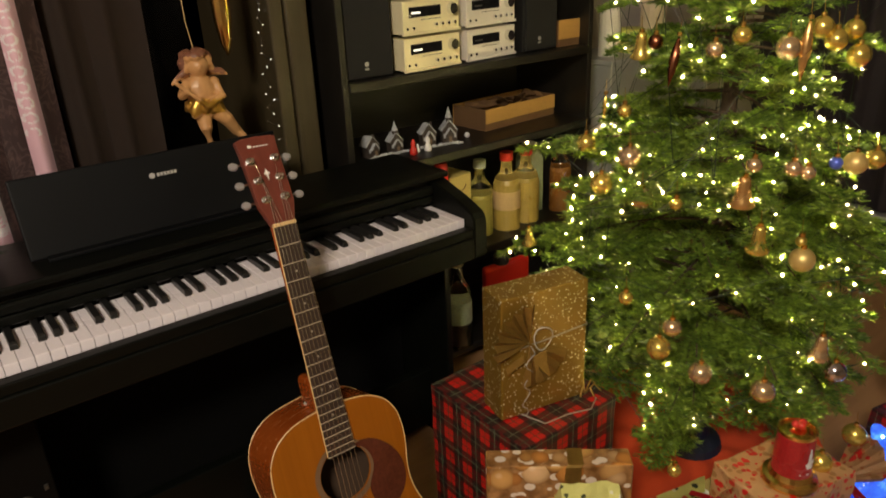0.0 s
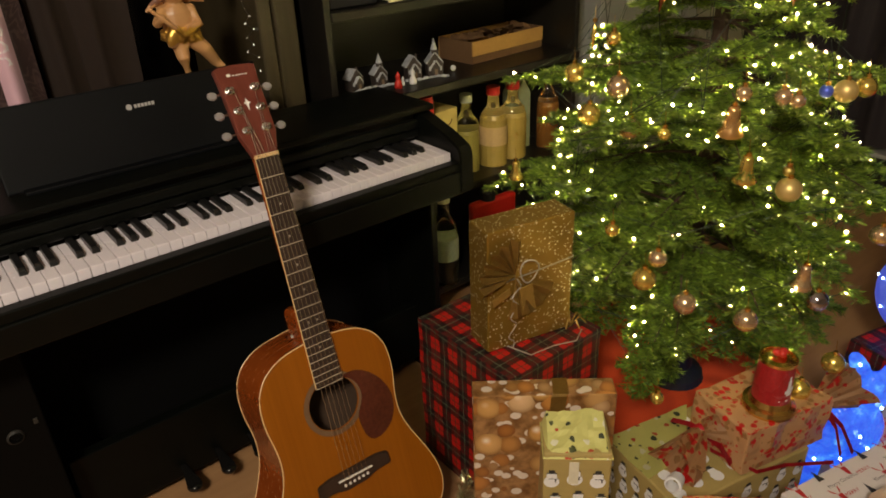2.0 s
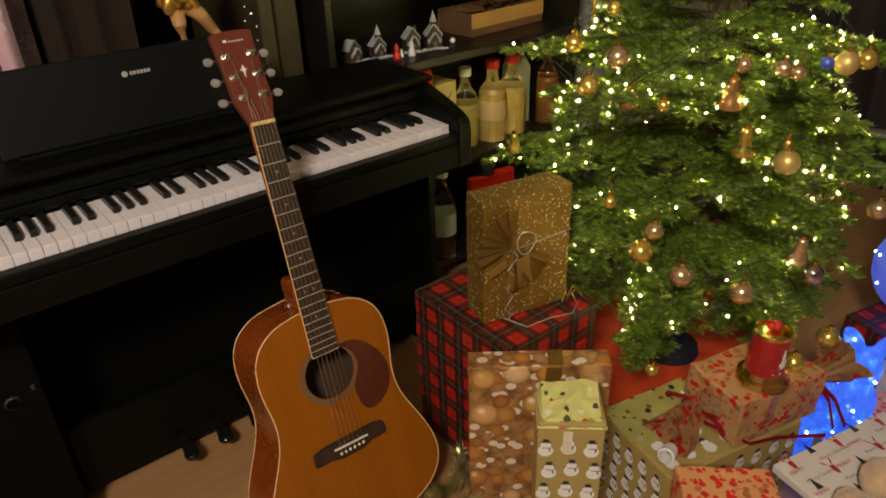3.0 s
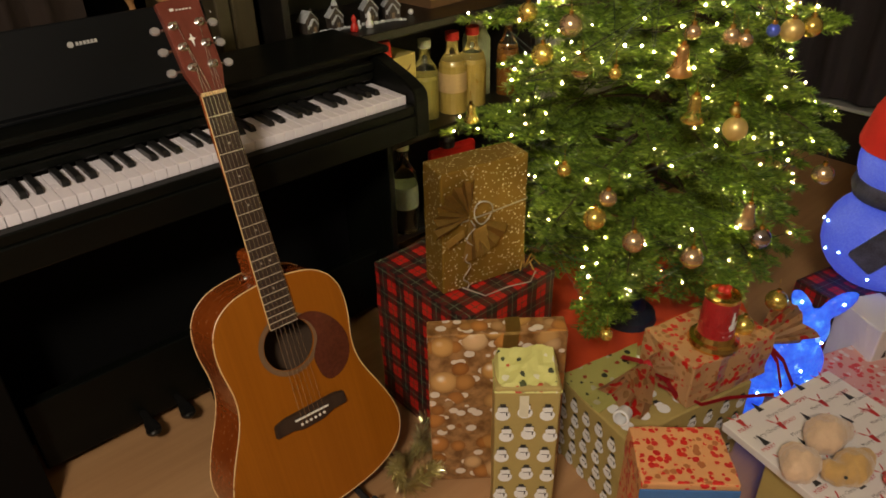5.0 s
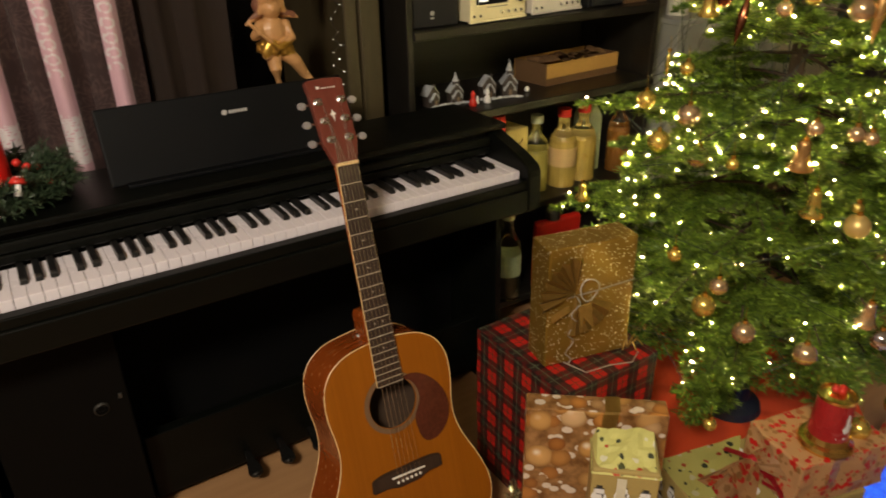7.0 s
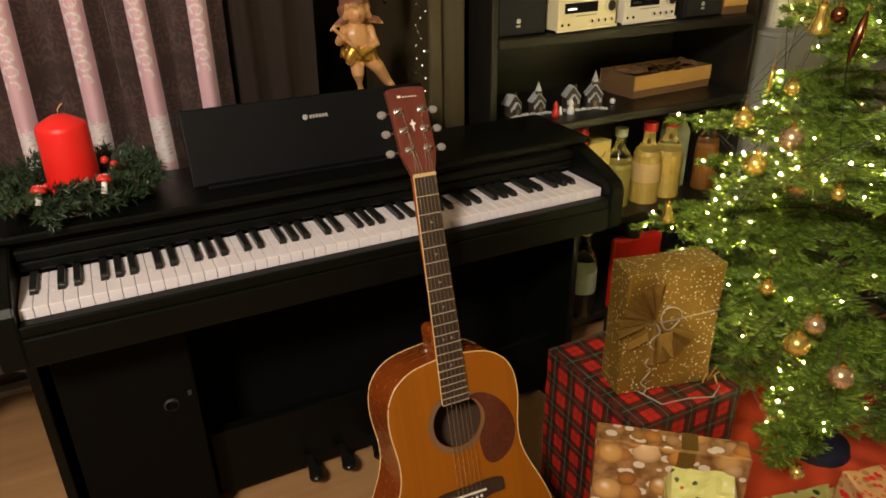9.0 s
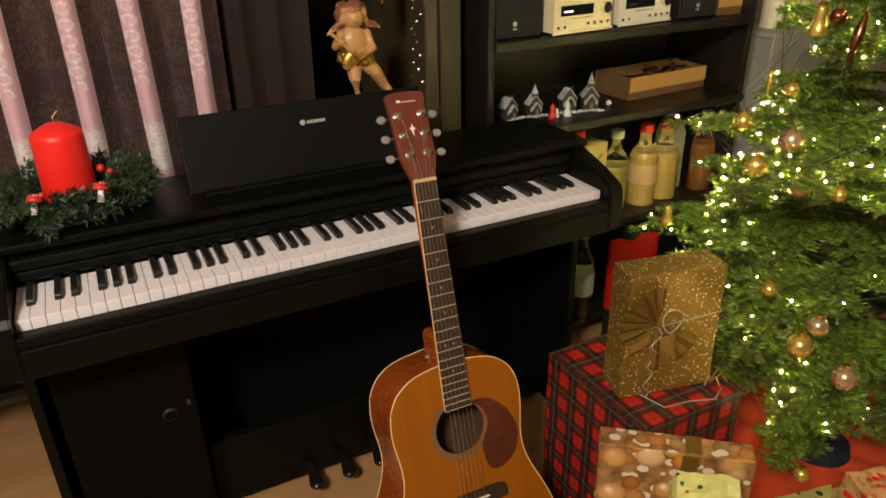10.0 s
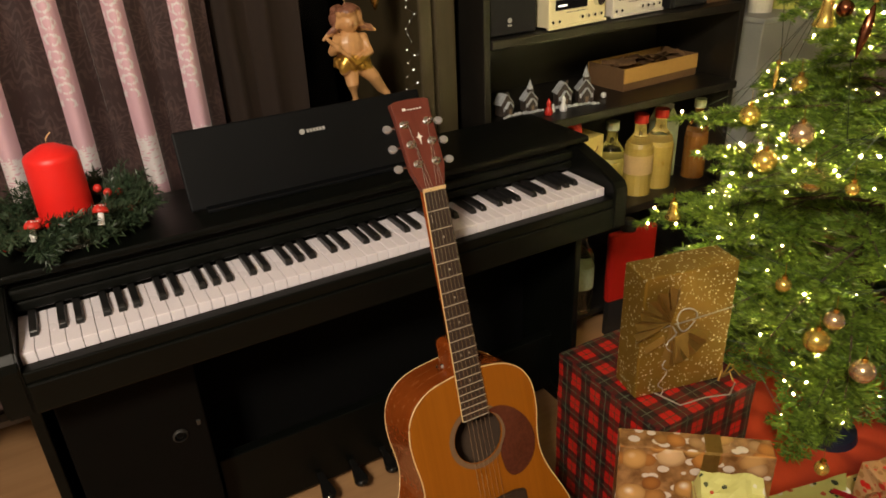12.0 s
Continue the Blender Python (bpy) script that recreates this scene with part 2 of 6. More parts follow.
# music rest, leaning back
tilt = math.degrees(math.atan2(0.05, 0.15))
bm = box_bm((0, -0.008, 0), (0.54, 0.0, 0.158), 0.004, 2)
moved(bm, pose(0.332, 0.205, 0.829, -tilt))
rest = part("music_rest", bm, REST_BLACK, piano)
part("rest_ledge", box_bm((0.36, 0.178, 0.829), (0.845, 0.21, 0.837), 0.002), REST_BLACK, piano)
bm = lathe_bm([(0, 0), (0.0072, 0), (0.0072, 0.0006), (0, 0.0006)], 20)
moved(bm, pose(0, 0, 0, 90))
for i in range(6):
    box_bm((0.012 + i * 0.0085, -0.0006, -0.0042), (0.0185 + i * 0.0085, 0, 0.0042), bm=bm)
moved(bm, pose(0.332, 0.205, 0.829, -tilt) @ pose(0.255, -0.0085, 0.113) @ Matrix.Diagonal((0.82, 1, 0.82, 1)))
part("logo", bm, LABEL_SILVER, rest, "silver maker's mark in plain shapes")
# keys: the lowest is an A
has_sharp_after = {0: 1, 1: 0, 2: 1, 3: 1, 4: 0, 5: 1, 6: 1}
bm = box_bm((0.0005, 0.0, -0.021), (KW - 0.0005, KEY_BACK, 0.0), 0.0008, 1)
white_mesh = bpy.data.meshes.new("white_key")
bm.to_mesh(white_mesh)
bm.free()
white_mesh.materials.append(KEY_WHITE)
bm = prism_bm([(0, 0), (0.088, 0), (0.088, 0.0115), (0.008, 0.0125), (0.002, 0.009)], 0.0140, "x")
for v in bm.verts:
    if v.co.z > 0.005:
        v.co.x = 0.0070 + (v.co.x - 0.0070) * 0.84
bmesh.ops.bevel(bm, geom=list(bm.edges), offset=0.0009, segments=1, affect="EDGES")
black_mesh = bpy.data.meshes.new("black_key")
bm.to_mesh(black_mesh)
bm.free()
black_mesh.materials.append(KEY_BLACK)
for i in range(52):
    k = new("white_key", white_mesh)
    k.parent, k.location = piano, (i * KW, 0.0, 0.74)
    if i < 51 and has_sharp_after[i % 7]:
        s = new("black_key", black_mesh)
        shift = {0: 0.001, 2: -0.0015, 3: 0.0015, 5: -0.0015, 6: 0.0}[i % 7]
        s.parent, s.location = piano, ((i + 1) * KW - 0.0070 + shift, 0.048, 0.7395)

# ---- guitar ----
SPRUCE = wood("guitar_top", (0.255, 0.076, 0.003), (0.315, 0.098, 0.005), 0.34, 2, 140, 0.25, 0.01)
SPRUCE.node_tree.nodes["Principled BSDF"].inputs["Specular IOR Level"].default_value = 0.3
MAHOGANY = wood("guitar_side", (0.21, 0.042, 0.006), (0.29, 0.066, 0.011), 0.25, 0, 90, 0.5)
HEAD_VENEER = wood("headstock_veneer", (0.12, 0.026, 0.016), (0.17, 0.04, 0.026), 0.3, 2, 90, 0.4)
ROSEWOOD = wood("rosewood", (0.020, 0.010, 0.006), (0.042, 0.021, 0.011), 0.58, 2, 130)
CREAM = plain("cream_binding", (0.72, 0.50, 0.24), 0.35, vary=0.04, relief=0)
TORTOISE = plain("pickguard", (0.085, 0.022, 0.012), 0.14, vary=0.4, scale=40, relief=0)
PEARL = plain("pearl", (0.8, 0.78, 0.72), 0.25, vary=0.05, relief=0)
FRET = plain("fret_wire", (0.72, 0.66, 0.52), 0.3, 0.35, vary=0.05, relief=0)
GLOOM = plain("guitar_inside_gloom", (0.06, 0.035, 0.02), 0.8)


def body_half(s):
    """Half width of the body at s, from 0 at the neck end to 1 at the tail."""
    pts = [(0, 0.0), (0.012, 0.062), (0.03, 0.092), (0.07, 0.121), (0.13, 0.1385), (0.2, 0.1435), (0.27, 0.1415), (0.34, 0.1345), (0.40, 0.1325), (0.46, 0.1365), (0.53, 0.150), (0.6, 0.168), (0.67, 0.184), (0.74, 0.1955), (0.80, 0.199), (0.86, 0.193), (0.91, 0.176), (0.95, 0.148), (0.98, 0.105), (0.995, 0.055), (1, 0.0)]
    for (a, u), (b, w) in zip(pts, pts[1:]):
        if s <= b:
            return u + (w - u) * (s - a) / (b - a)
    return 0.0


def smooth_half(n=64):
    s = [0.5 - 0.5 * math.cos(math.pi * i / n) for i in range(n + 1)]
    w = [body_half(v) for v in s]
    for _ in range(2):
        w = [w[0]] + [0.25 * w[i - 1] + 0.5 * w[i] + 0.25 * w[i + 1] for i in range(1, n)] + [w[-1]]
    return s, w


BODY_TOP, BODY_LEN, DEPTH = -0.350, 0.505, 0.125
guitar = empty("acoustic_guitar", pose(0.7065, -0.120, 0.897, -17.5, 0, 0) @ pose(0, 0, 0, 0, 0.8, 0))
tagged(guitar, "amber acoustic guitar with dark pickguard standing before the piano", "guitar")
ss, ww = smooth_half()
ww = [w * 0.985 for w in ww]
outline = [(w, BODY_TOP - BODY_LEN * s) for s, w in zip(ss, ww)] + [(-w, BODY_TOP - BODY_LEN * s) for s, w in list(zip(ss, ww))[-2:0:-1]]
HOLE_Z, HOLE_R, FACE = -0.4875, 0.0525, 0.006


def ring_face(outline, hole, y0, y1):
    """A plate with a round hole."""
    bm = bmesh.new()
    n = len(outline)
    for y, flip in ((y0, False), (y1, True)):
        o = [bm.verts.new((a, y, b)) for a, b in outline]
        h = []
        for a, b in outline:
            d = Vector((a, b - HOLE_Z)).normalized()
            h.append(bm.verts.new((d.x * hole, y, HOLE_Z + d.y * hole)))
        for i in range(n):
            j = (i + 1) % n
            f = (o[i], o[j], h[j], h[i])
            bm.faces.new(f[::-1] if flip else f)
    bm.verts.ensure_lookup_table()
    for i in range(n):
        j = (i + 1) % n
        for base in (0, n):
            bm.faces.new((bm.verts[base + i], bm.verts[base + j], bm.verts[2 * n + base + j], bm.verts[2 * n + base + i]))
    bmesh.ops.recalc_face_normals(bm, faces=bm.faces)
    return bm


part("top", ring_face(outline, HOLE_R, FACE, FACE + 0.003), SPRUCE, guitar)
bm = bmesh.new()
n = len(outline)
lo = [bm.verts.new((a, FACE + 0.003, b)) for a, b in outline]
back_d = [DEPTH * (0.92 + 0.08 * (BODY_TOP - b) / BODY_LEN) for a, b in outline]
hi = [bm.verts.new((a, FACE + d, b)) for (a, b), d in zip(outline, back_d)]
for i in range(n):
    bm.faces.new((lo[i], lo[(i + 1) % n], hi[(i + 1) % n], hi[i]))
bm.faces.new(hi)
bmesh.ops.recalc_face_normals(bm, faces=bm.faces)
part("body", bm, MAHOGANY, guitar)
for y, w, nm in ((FACE + 0.0004, 0.0013, "binding"), (None, 0.0011, "back_binding")):
    path = [(a * 1.001, (y if y is not None else FACE + d - 0.001), b) for (a, b), d in zip(outline, back_d)]
    bm = tube_bm(path + path[:2], w, 6)
    part(nm, bm, CREAM, guitar)
# added dark plate inside the body, standing for the gloom behind the hole
part("gloom_plate", box_bm((-0.09, FACE + 0.075, -0.60), (0.09, FACE + 0.078, -0.40)), GLOOM, guitar)
for r, w in ((0.0640, 0.0105),):
    bm = bmesh.new()
    a = [bm.verts.new(((r - w) * math.cos(k * math.pi / 24), FACE - 0.0006, HOLE_Z + (r - w) * math.sin(k * math.pi / 24))) for k in range(48)]
    b = [bm.verts.new((r * math.cos(k * math.pi / 24), FACE - 0.0007, HOLE_Z + r * math.sin(k * math.pi / 24))) for k in range(48)]
    for k in range(48):
        bm.faces.new((a[k], a[(k + 1) % 48], b[(k + 1) % 48], b[k]))
    part("rosette", bm, plain("rosette_dark", (0.17, 0.10, 0.055), 0.3), guitar)
guard = [(0.0235, -0.452), (0.045, -0.447), (0.067, -0.455), (0.091, -0.482), (0.1055, -0.517), (0.108, -0.55), (0.099, -0.582), (0.080, -0.602), (0.060, -0.606), (0.048, -0.593), (0.043, -0.567), (0.0405, -0.545), (0.049, -0.5275), (0.056, -0.5125), (0.0575, -0.494), (0.0525, -0.474), (0.0425, -0.459)]
guard = [(x + max(0, x - 0.045) * 0.28, z + 0.0085) for x, z in guard]
for _ in range(2):
    guard = [(a[0] * (1 - f) + b[0] * f, a[1] * (1 - f) + b[1] * f) for a, b in zip(guard, guard[1:] + guard[:1]) for f in (0.25, 0.75)]
bm = prism_bm(guard, 0.0016, "y")
moved(bm, pose(0, FACE - 0.0018, 0))
part("pickguard", bm, TORTOISE, guitar)
bridge_o = [(-0.085, -0.640), (-0.06, -0.634), (0.06, -0.634), (0.085, -0.640), (0.087, -0.668), (0.05, -0.668), (0.025, -0.676), (-0.025, -0.676), (-0.05, -0.668), (-0.087, -0.668)]
bm = prism_bm([(x * 0.94, z * 0.97 - 0.019 + 0.0102) for x, z in bridge_o], 0.009, "y")
bmesh.ops.bevel(bm, geom=[e for e in bm.edges], offset=0.0025, segments=2, affect="EDGES")
moved(bm, pose(0, FACE - 0.009, 0))
bridge = part("bridge", bm, ROSEWOOD, guitar)
part("saddle", moved(box_bm((-0.038, -0.0015, -0.0015), (0.038, 0.004, 0.0015), 0.0008), pose(0, FACE - 0.0115, -0.639, 0, 2, 0)), PEARL, bridge)
for i in range(6):
    part("bridge_pin", ball_bm(0.0032, (-0.0255 + 0.0102 * i, FACE - 0.010, -0.651), (1, 0.8, 1), 10), PEARL, bridge, smooth=True)
# neck, fingerboard, frets
bm = prism_bm([(-0.0215, 0.0), (0.0215, 0.0), (0.0285, -0.4439), (-0.0285, -0.4439)], 0.006, "y")
moved(bm, pose(0, -0.001, 0))
board = part("fingerboard", bm, ROSEWOOD, guitar)
for sx in (-1, 1):
    bm = tube_bm([(sx * 0.0215, 0.0015, 0), (sx * 0.0285, 0.0015, -0.4439)], 0.0014, 6)
    part("board_binding", bm, CREAM, board)
bm = tube_bm([(0, 0.028, 0.0), (0, 0.029, -0.30)], 0.0195, 14)
moved(bm, Matrix.Diagonal((1, 0.75, 1, 1)))
neck = part("neck", bm, MAHOGANY, guitar, smooth=True)
bm = box_bm((-0.026, 0.004, -0.375), (0.026, 0.075, -0.290), 0.012, 3)
part("heel", bm, MAHOGANY, guitar)
part("strap_button", lathe_bm([(0, 0), (0.006, 0), (0.004, 0.004), (0.007, 0.011), (0, 0.012)], 12), CHROME, guitar).matrix_local = pose(-0.026, 0.055, -0.345, 0, -90, 0)
frets = [0.648 * (1 - 2 ** (-k / 12)) for k in range(1, 21)]
for z in frets:
    w = 0.0215 + 0.007 * z / 0.4439
    part("fret", box_bm((-w, -0.0020, -z - 0.0006), (w, 0.0, -z + 0.0006)), FRET, board)
for k in (3, 5, 7, 9, 12, 15):
    z = (frets[k - 1] + frets[k - 2]) / 2
    for x in ((-0.009, 0.009) if k == 12 else (0,)):
        part("inlay", moved(lathe_bm([(0, 0), (0.0021, 0), (0.0021, 0.0005), (0, 0.0005)], 10), pose(x, -0.0012, -z, 90)), plain("inlay_dull", (0.4, 0.36, 0.3), 0.4), board)
part("nut", box_bm((-0.0222, -0.0035, -0.001), (0.0222, 0.006, 0.0055), 0.001), CREAM, guitar)
# headstock, bent back
HM = pose(0, 0.0015, 0.004, -13) @ Matrix.Diagonal((1, 1, 0.86, 1))
ho = [(-0.0225, 0), (-0.027, 0.016), (-0.0345, 0.045), (-0.0365, 0.16), (-0.0385, 0.188), (-0.030, 0.192), (0, 0.194), (0.030, 0.192), (0.0385, 0.188), (0.0365, 0.16), (0.0345, 0.045), (0.027, 0.016), (0.0225, 0)]
bm = prism_bm(ho, 0.014, "y")
bmesh.ops.bevel(bm, geom=[e for e in bm.edges if abs(e.verts[0].co.y - e.verts[1].co.y) < 1e-6], offset=0.0012, segments=1, affect="EDGES")
headstock = part("headstock", moved(bm, HM), HEAD_VENEER, guitar)
# maker's mark: a plain slanted bar with a swash
bm = bmesh.new()
for i, (x, w, h) in enumerate(((-0.019, 0.009, 0.009), (-0.009, 0.005, 0.004), (-0.003, 0.005, 0.004), (0.003, 0.005, 0.004), (0.009, 0.005, 0.004), (0.015, 0.005, 0.004))):
    box_bm((x, -0.0006, 0.170), (x + w * 0.75, 0, 0.170 + h * 0.62), bm=bm)
part("maker_mark", moved(bm, HM), PEARL, headstock, "pale maker's mark in plain strokes")
bm = prism_bm([(0, 0.122), (0.0022, 0.114), (0.007, 0.111), (0.0022, 0.108), (0, 0.094), (-0.0022, 0.108), (-0.007, 0.111), (-0.0022, 0.114)], 0.0006, "y")
part("star_inlay", moved(bm, HM @ pose(0, -0.0007, 0)), PEARL, headstock)
TUNER = plain("tuner_nickel", (0.62, 0.62, 0.66), 0.3, 0.75, vary=0.05, relief=0)
for sx in (-1, 1):
    for k, z in enumerate((0.055, 0.098, 0.141)):
        x = sx * (0.0185 + 0.0025 * k)
        bm = lathe_bm([(0.0088, 0), (0.0088, 0.0018), (0.0065, 0.0032), (0.0040, 0.0032), (0.0040, 0.014), (0.0032, 0.0155), (0, 0.0155)], 14)
        post = part("tuner_post", moved(bm, HM @ pose(x, 0, z, 90)), CHROME, headstock, smooth=False)
        bm = tube_bm([(sx * 0.03, 0.012, z), (sx * 0.047, 0.012, z)], 0.0028, 8)
        tuner = part("tuner", moved(bm, HM), CHROME, headstock)
        bm = lathe_bm([(0, -0.0035), (0.0075, -0.0035), (0.0092, -0.0015), (0.0092, 0.0015), (0.0075, 0.0035), (0, 0.0035)], 8)
        part("tuner_button", moved(bm, HM @ pose(sx * 0.052, 0.012, z, 78, 0, 0)), TUNER, tuner)
for i in range(6):
    x0, x1 = -0.0175 + 0.007 * i, -0.0255 + 0.0102 * i
    sx, k = (-1, i) if i < 3 else (1, 5 - i)
    z = (0.055, 0.098, 0.141)[k]
    xp = sx * (0.0185 + 0.0025 * k)
    top = HM @ Vector((xp * 0.85, -0.009, z))
    bm = tube_bm([(x1, FACE - 0.012, -0.65), (x1 * 0.99, FACE - 0.0135, -0.638), (x0, -0.0042, 0.002), tuple(top)], 0.00036 if i > 2 else 0.0005, 5)
    part("string", bm, NICKEL, guitar)
# stand
STAND = plain("stand_black", (0.015, 0.015, 0.016), 0.5)
stand = tagged(empty("guitar_stand"), "black metal guitar stand under the guitar", "guitar stand")
part("post", tube_bm([(0.70, -0.14, 0.05), (0.70, -0.115, 0.42)], 0.009, 10), STAND, stand)
part("back_rest", tube_bm([(0.64, -0.118, 0.42), (0.70, -0.115, 0.42), (0.76, -0.118, 0.42)], 0.009, 8), STAND, stand)
for tip in ((0.50, -0.32, 0.008), (0.90, -0.32, 0.008), (0.70, 0.06, 0.008)):
    part("leg", tube_bm([(0.70, -0.14, 0.13), tip], 0.008, 8), STAND, stand)
for x in (0.64, 0.76):
    part("cradle_arm", tube_bm([(0.70, -0.135, 0.055), (x, -0.20, 0.045), (x, -0.40, 0.038), (x, -0.415, 0.07)], 0.008, 8), STAND, stand)


# ---- window, curtains, casing ----
DARK_GLASS = glass("window_glass", (0.6, 0.65, 0.7), 0.0)
DARK_FRAME = wood("window_frame_brown", (0.02, 0.012, 0.008), (0.04, 0.026, 0.016), 0.45, 2, 60)
window = tagged(empty("window_1"), "tall dark window with a brown frame, night outside", "window", kind="structure")
for lo, hi in (((WX0, 0.98, WZ0), (WX0 + 0.06, 1.04, WZ1)), ((WX1 - 0.05, 0.98, WZ0), (WX1, 1.04, WZ1)), ((WX0 + 0.06, 0.98, WZ0), (WX1 - 0.05, 1.04, WZ0 + 0.06)), ((WX0 + 0.06, 0.98, WZ1 - 0.06), (WX1 - 0.05, 1.04, WZ1)), ((-0.05, 0.98, WZ0 + 0.06), (0.01, 1.04, WZ1 - 0.06))):
    part("window_frame", box_bm(lo, hi, 0.004), DARK_FRAME, window)
for a, b in ((WX0 + 0.06, -0.05), (0.01, WX1 - 0.05)):
    part("pane", box_bm((a, 1.005, WZ0 + 0.06), (b, 1.011, WZ1 - 0.06)), DARK_GLASS, window)
tagged(part("backdrop", box_bm((-3, 2.2, -0.5), (3.5, 2.25, 3.2)), plain("night_garden", (0.006, 0.007, 0.009), 0.9, vary=0.5, scale=3)), "dark night garden outside the window", "backdrop", kind="structure")
for a, b, y in ((0.990, 1.029, 0.452), (1.033, 1.094, 0.448)):
    tagged(part("trim", box_bm((a, y, 0), (b, 0.94, H), 0.006, 3), CASING), "dark oak casing beside the window", "trim", kind="structure")


def curtain_material():
    m, t, b = nodes_of("curtain_damask")
    c = t.nodes.new("ShaderNodeTexCoord")
    s = t.nodes.new("ShaderNodeSeparateXYZ")
    link(t, c.outputs["UV"], s.inputs[0])
    u, z = s.outputs[0], s.outputs[1]
    d = maths(t, "ABSOLUTE", maths(t, "SUBTRACT", u, 0.5))
    band = maths(t, "LESS_THAN", d, 0.165)
    v = coords(t, (1, 1, 1), "UV")
    # chain of rings down the satin band, lace below
    cell = maths(t, "SUBTRACT", maths(t, "FRACT", maths(t, "MULTIPLY", z, 31.0)), 0.5)
    uu = maths(t, "MULTIPLY", maths(t, "SUBTRACT", u, 0.46), 3.9)
    rad = maths(t, "SQRT", maths(t, "ADD", maths(t, "MULTIPLY", uu, uu), maths(t, "MULTIPLY", maths(t, "MULTIPLY", cell, cell), 1.4)))
    rad = maths(t, "MULTIPLY_ADD", noise_tex(t, v, 38, 3, 0.6), 0.55, maths(t, "SUBTRACT", rad, 0.27))
    ring = maths(t, "MULTIPLY", maths(t, "GREATER_THAN", rad, 0.30), maths(t, "LESS_THAN", rad, 0.47))
    ring = maths(t, "MULTIPLY", ring, maths(t, "GREATER_THAN", z, 1.01))
    ring = maths(t, "MULTIPLY", ring, maths(t, "GREATER_THAN", noise_tex(t, v, 26, 2), 0.42))
    vor = t.nodes.new("ShaderNodeTexVoronoi")
    vor.feature = "DISTANCE_TO_EDGE"
    vor.inputs["Scale"].default_value = 1.0
    sc = coords(t, (9, 150, 1), "UV")
    link(t, sc, vor.inputs["Vector"])
    lace = maths(t, "LESS_THAN", vor.outputs["Distance"], 0.22)
    lace = maths(t, "MULTIPLY", lace, maths(t, "LESS_THAN", maths(t, "MULTIPLY_ADD", noise_tex(t, v, 60, 2), 0.05, z), 0.945))
    lace = maths(t, "MULTIPLY", lace, maths(t, "GREATER_THAN", z, 0.81))
    orn = maths(t, "MAXIMUM", ring, lace)
    link(t, maths(t, "MULTIPLY", band, 0.3), b.inputs["Metallic"])
    # woven medallions on the dark cloth
    mu = maths(t, "MULTIPLY", maths(t, "SUBTRACT", maths(t, "FRACT", maths(t, "ADD", u, 0.5)), 0.5), 0.15)
    mz = maths(t, "MULTIPLY", maths(t, "SUBTRACT", maths(t, "FRACT", maths(t, "MULTIPLY", maths(t, "ADD", z, 0.06), 4.6)), 0.5), 0.217)
    mr = maths(t, "SQRT", maths(t, "ADD", maths(t, "MULTIPLY", mu, mu), maths(t, "MULTIPLY", mz, mz)))
    ang = maths(t, "ARCTAN2", mu, mz)
    wave = maths(t, "MULTIPLY_ADD", maths(t, "COSINE", maths(t, "MULTIPLY", ang, 12.0)), 0.011, mr)
    petal = maths(t, "LESS_THAN", maths(t, "ABSOLUTE", maths(t, "SUBTRACT", maths(t, "FRACT", maths(t, "MULTIPLY", wave, 42.0)), 0.5)), 0.17)
    petal = maths(t, "MULTIPLY", petal, maths(t, "LESS_THAN", mr, 0.085))
    satin = mix(t, orn, (0.88, 0.58, 0.69), (0.97, 0.92, 0.96))
    wav = noise_tex(t, coords(t, (2.2, 7, 1), "UV"), 3.2, 5, 0.65)
    sheer = ramp(t, wav, [(0.52, (0.030, 0.013, 0.013)), (0.60, (0.058, 0.030, 0.028))])
    sheer = mix(t, maths(t, "MULTIPLY", petal, 0.4), sheer, (0.095, 0.058, 0.054))
    link(t, mix(t, band, sheer, satin), b.inputs["Base Color"])
    link(t, maths(t, "MULTIPLY_ADD", band, -0.47, 0.74), b.inputs["Roughness"])
    b.inputs["Sheen Weight"].default_value = 0.5
    b.inputs["Sheen Roughness"].default_value = 0.3
    bump(t, b, noise_tex(t, v, 160, 2), 0.15, 0.001)
    return m


def curtain(name, x0, x1, y, z0, z1, material, pitch, centre, depth, label):
    n, rows = int((x1 - x0) / 0.004), 30
    bm = bmesh.new()
    uv = bm.loops.layers.uv.new("UVMap")
    grid = []
    for j in range(rows + 1):
        z = z0 + (z1 - z0) * j / rows
        row = []
        for i in range(n + 1):
            x = x0 + (x1 - x0) * i / n
            ph = (x - centre) / pitch
            f = math.cos(2 * math.pi * ph)
            bulge = depth * (max(0, f) ** 1.5 - 0.5 * max(0, -f))
            sway = 0.006 * math.sin(3.1 * z + 1.7 * math.floor(ph + 0.5))
            row.append((bm.verts.new((x + sway, y - bulge * (0.85 + 0.15 * math.sin(2.2 * z + math.floor(ph + 0.5))), z)), ph + 0.5, z))
        grid.append(row)
    for j in range(rows):
        for i in range(n):
            q = (grid[j][i], grid[j][i + 1], grid[j + 1][i + 1], grid[j + 1][i])
            f = bm.faces.new([v for v, _, _ in q])
            base = math.floor(q[0][1])
            for loop, (_, a, z) in zip(f.loops, q):
                loop[uv].uv = (a - base, z)
    return tagged(part(name, bm, material, smooth=True), label, "curtain")


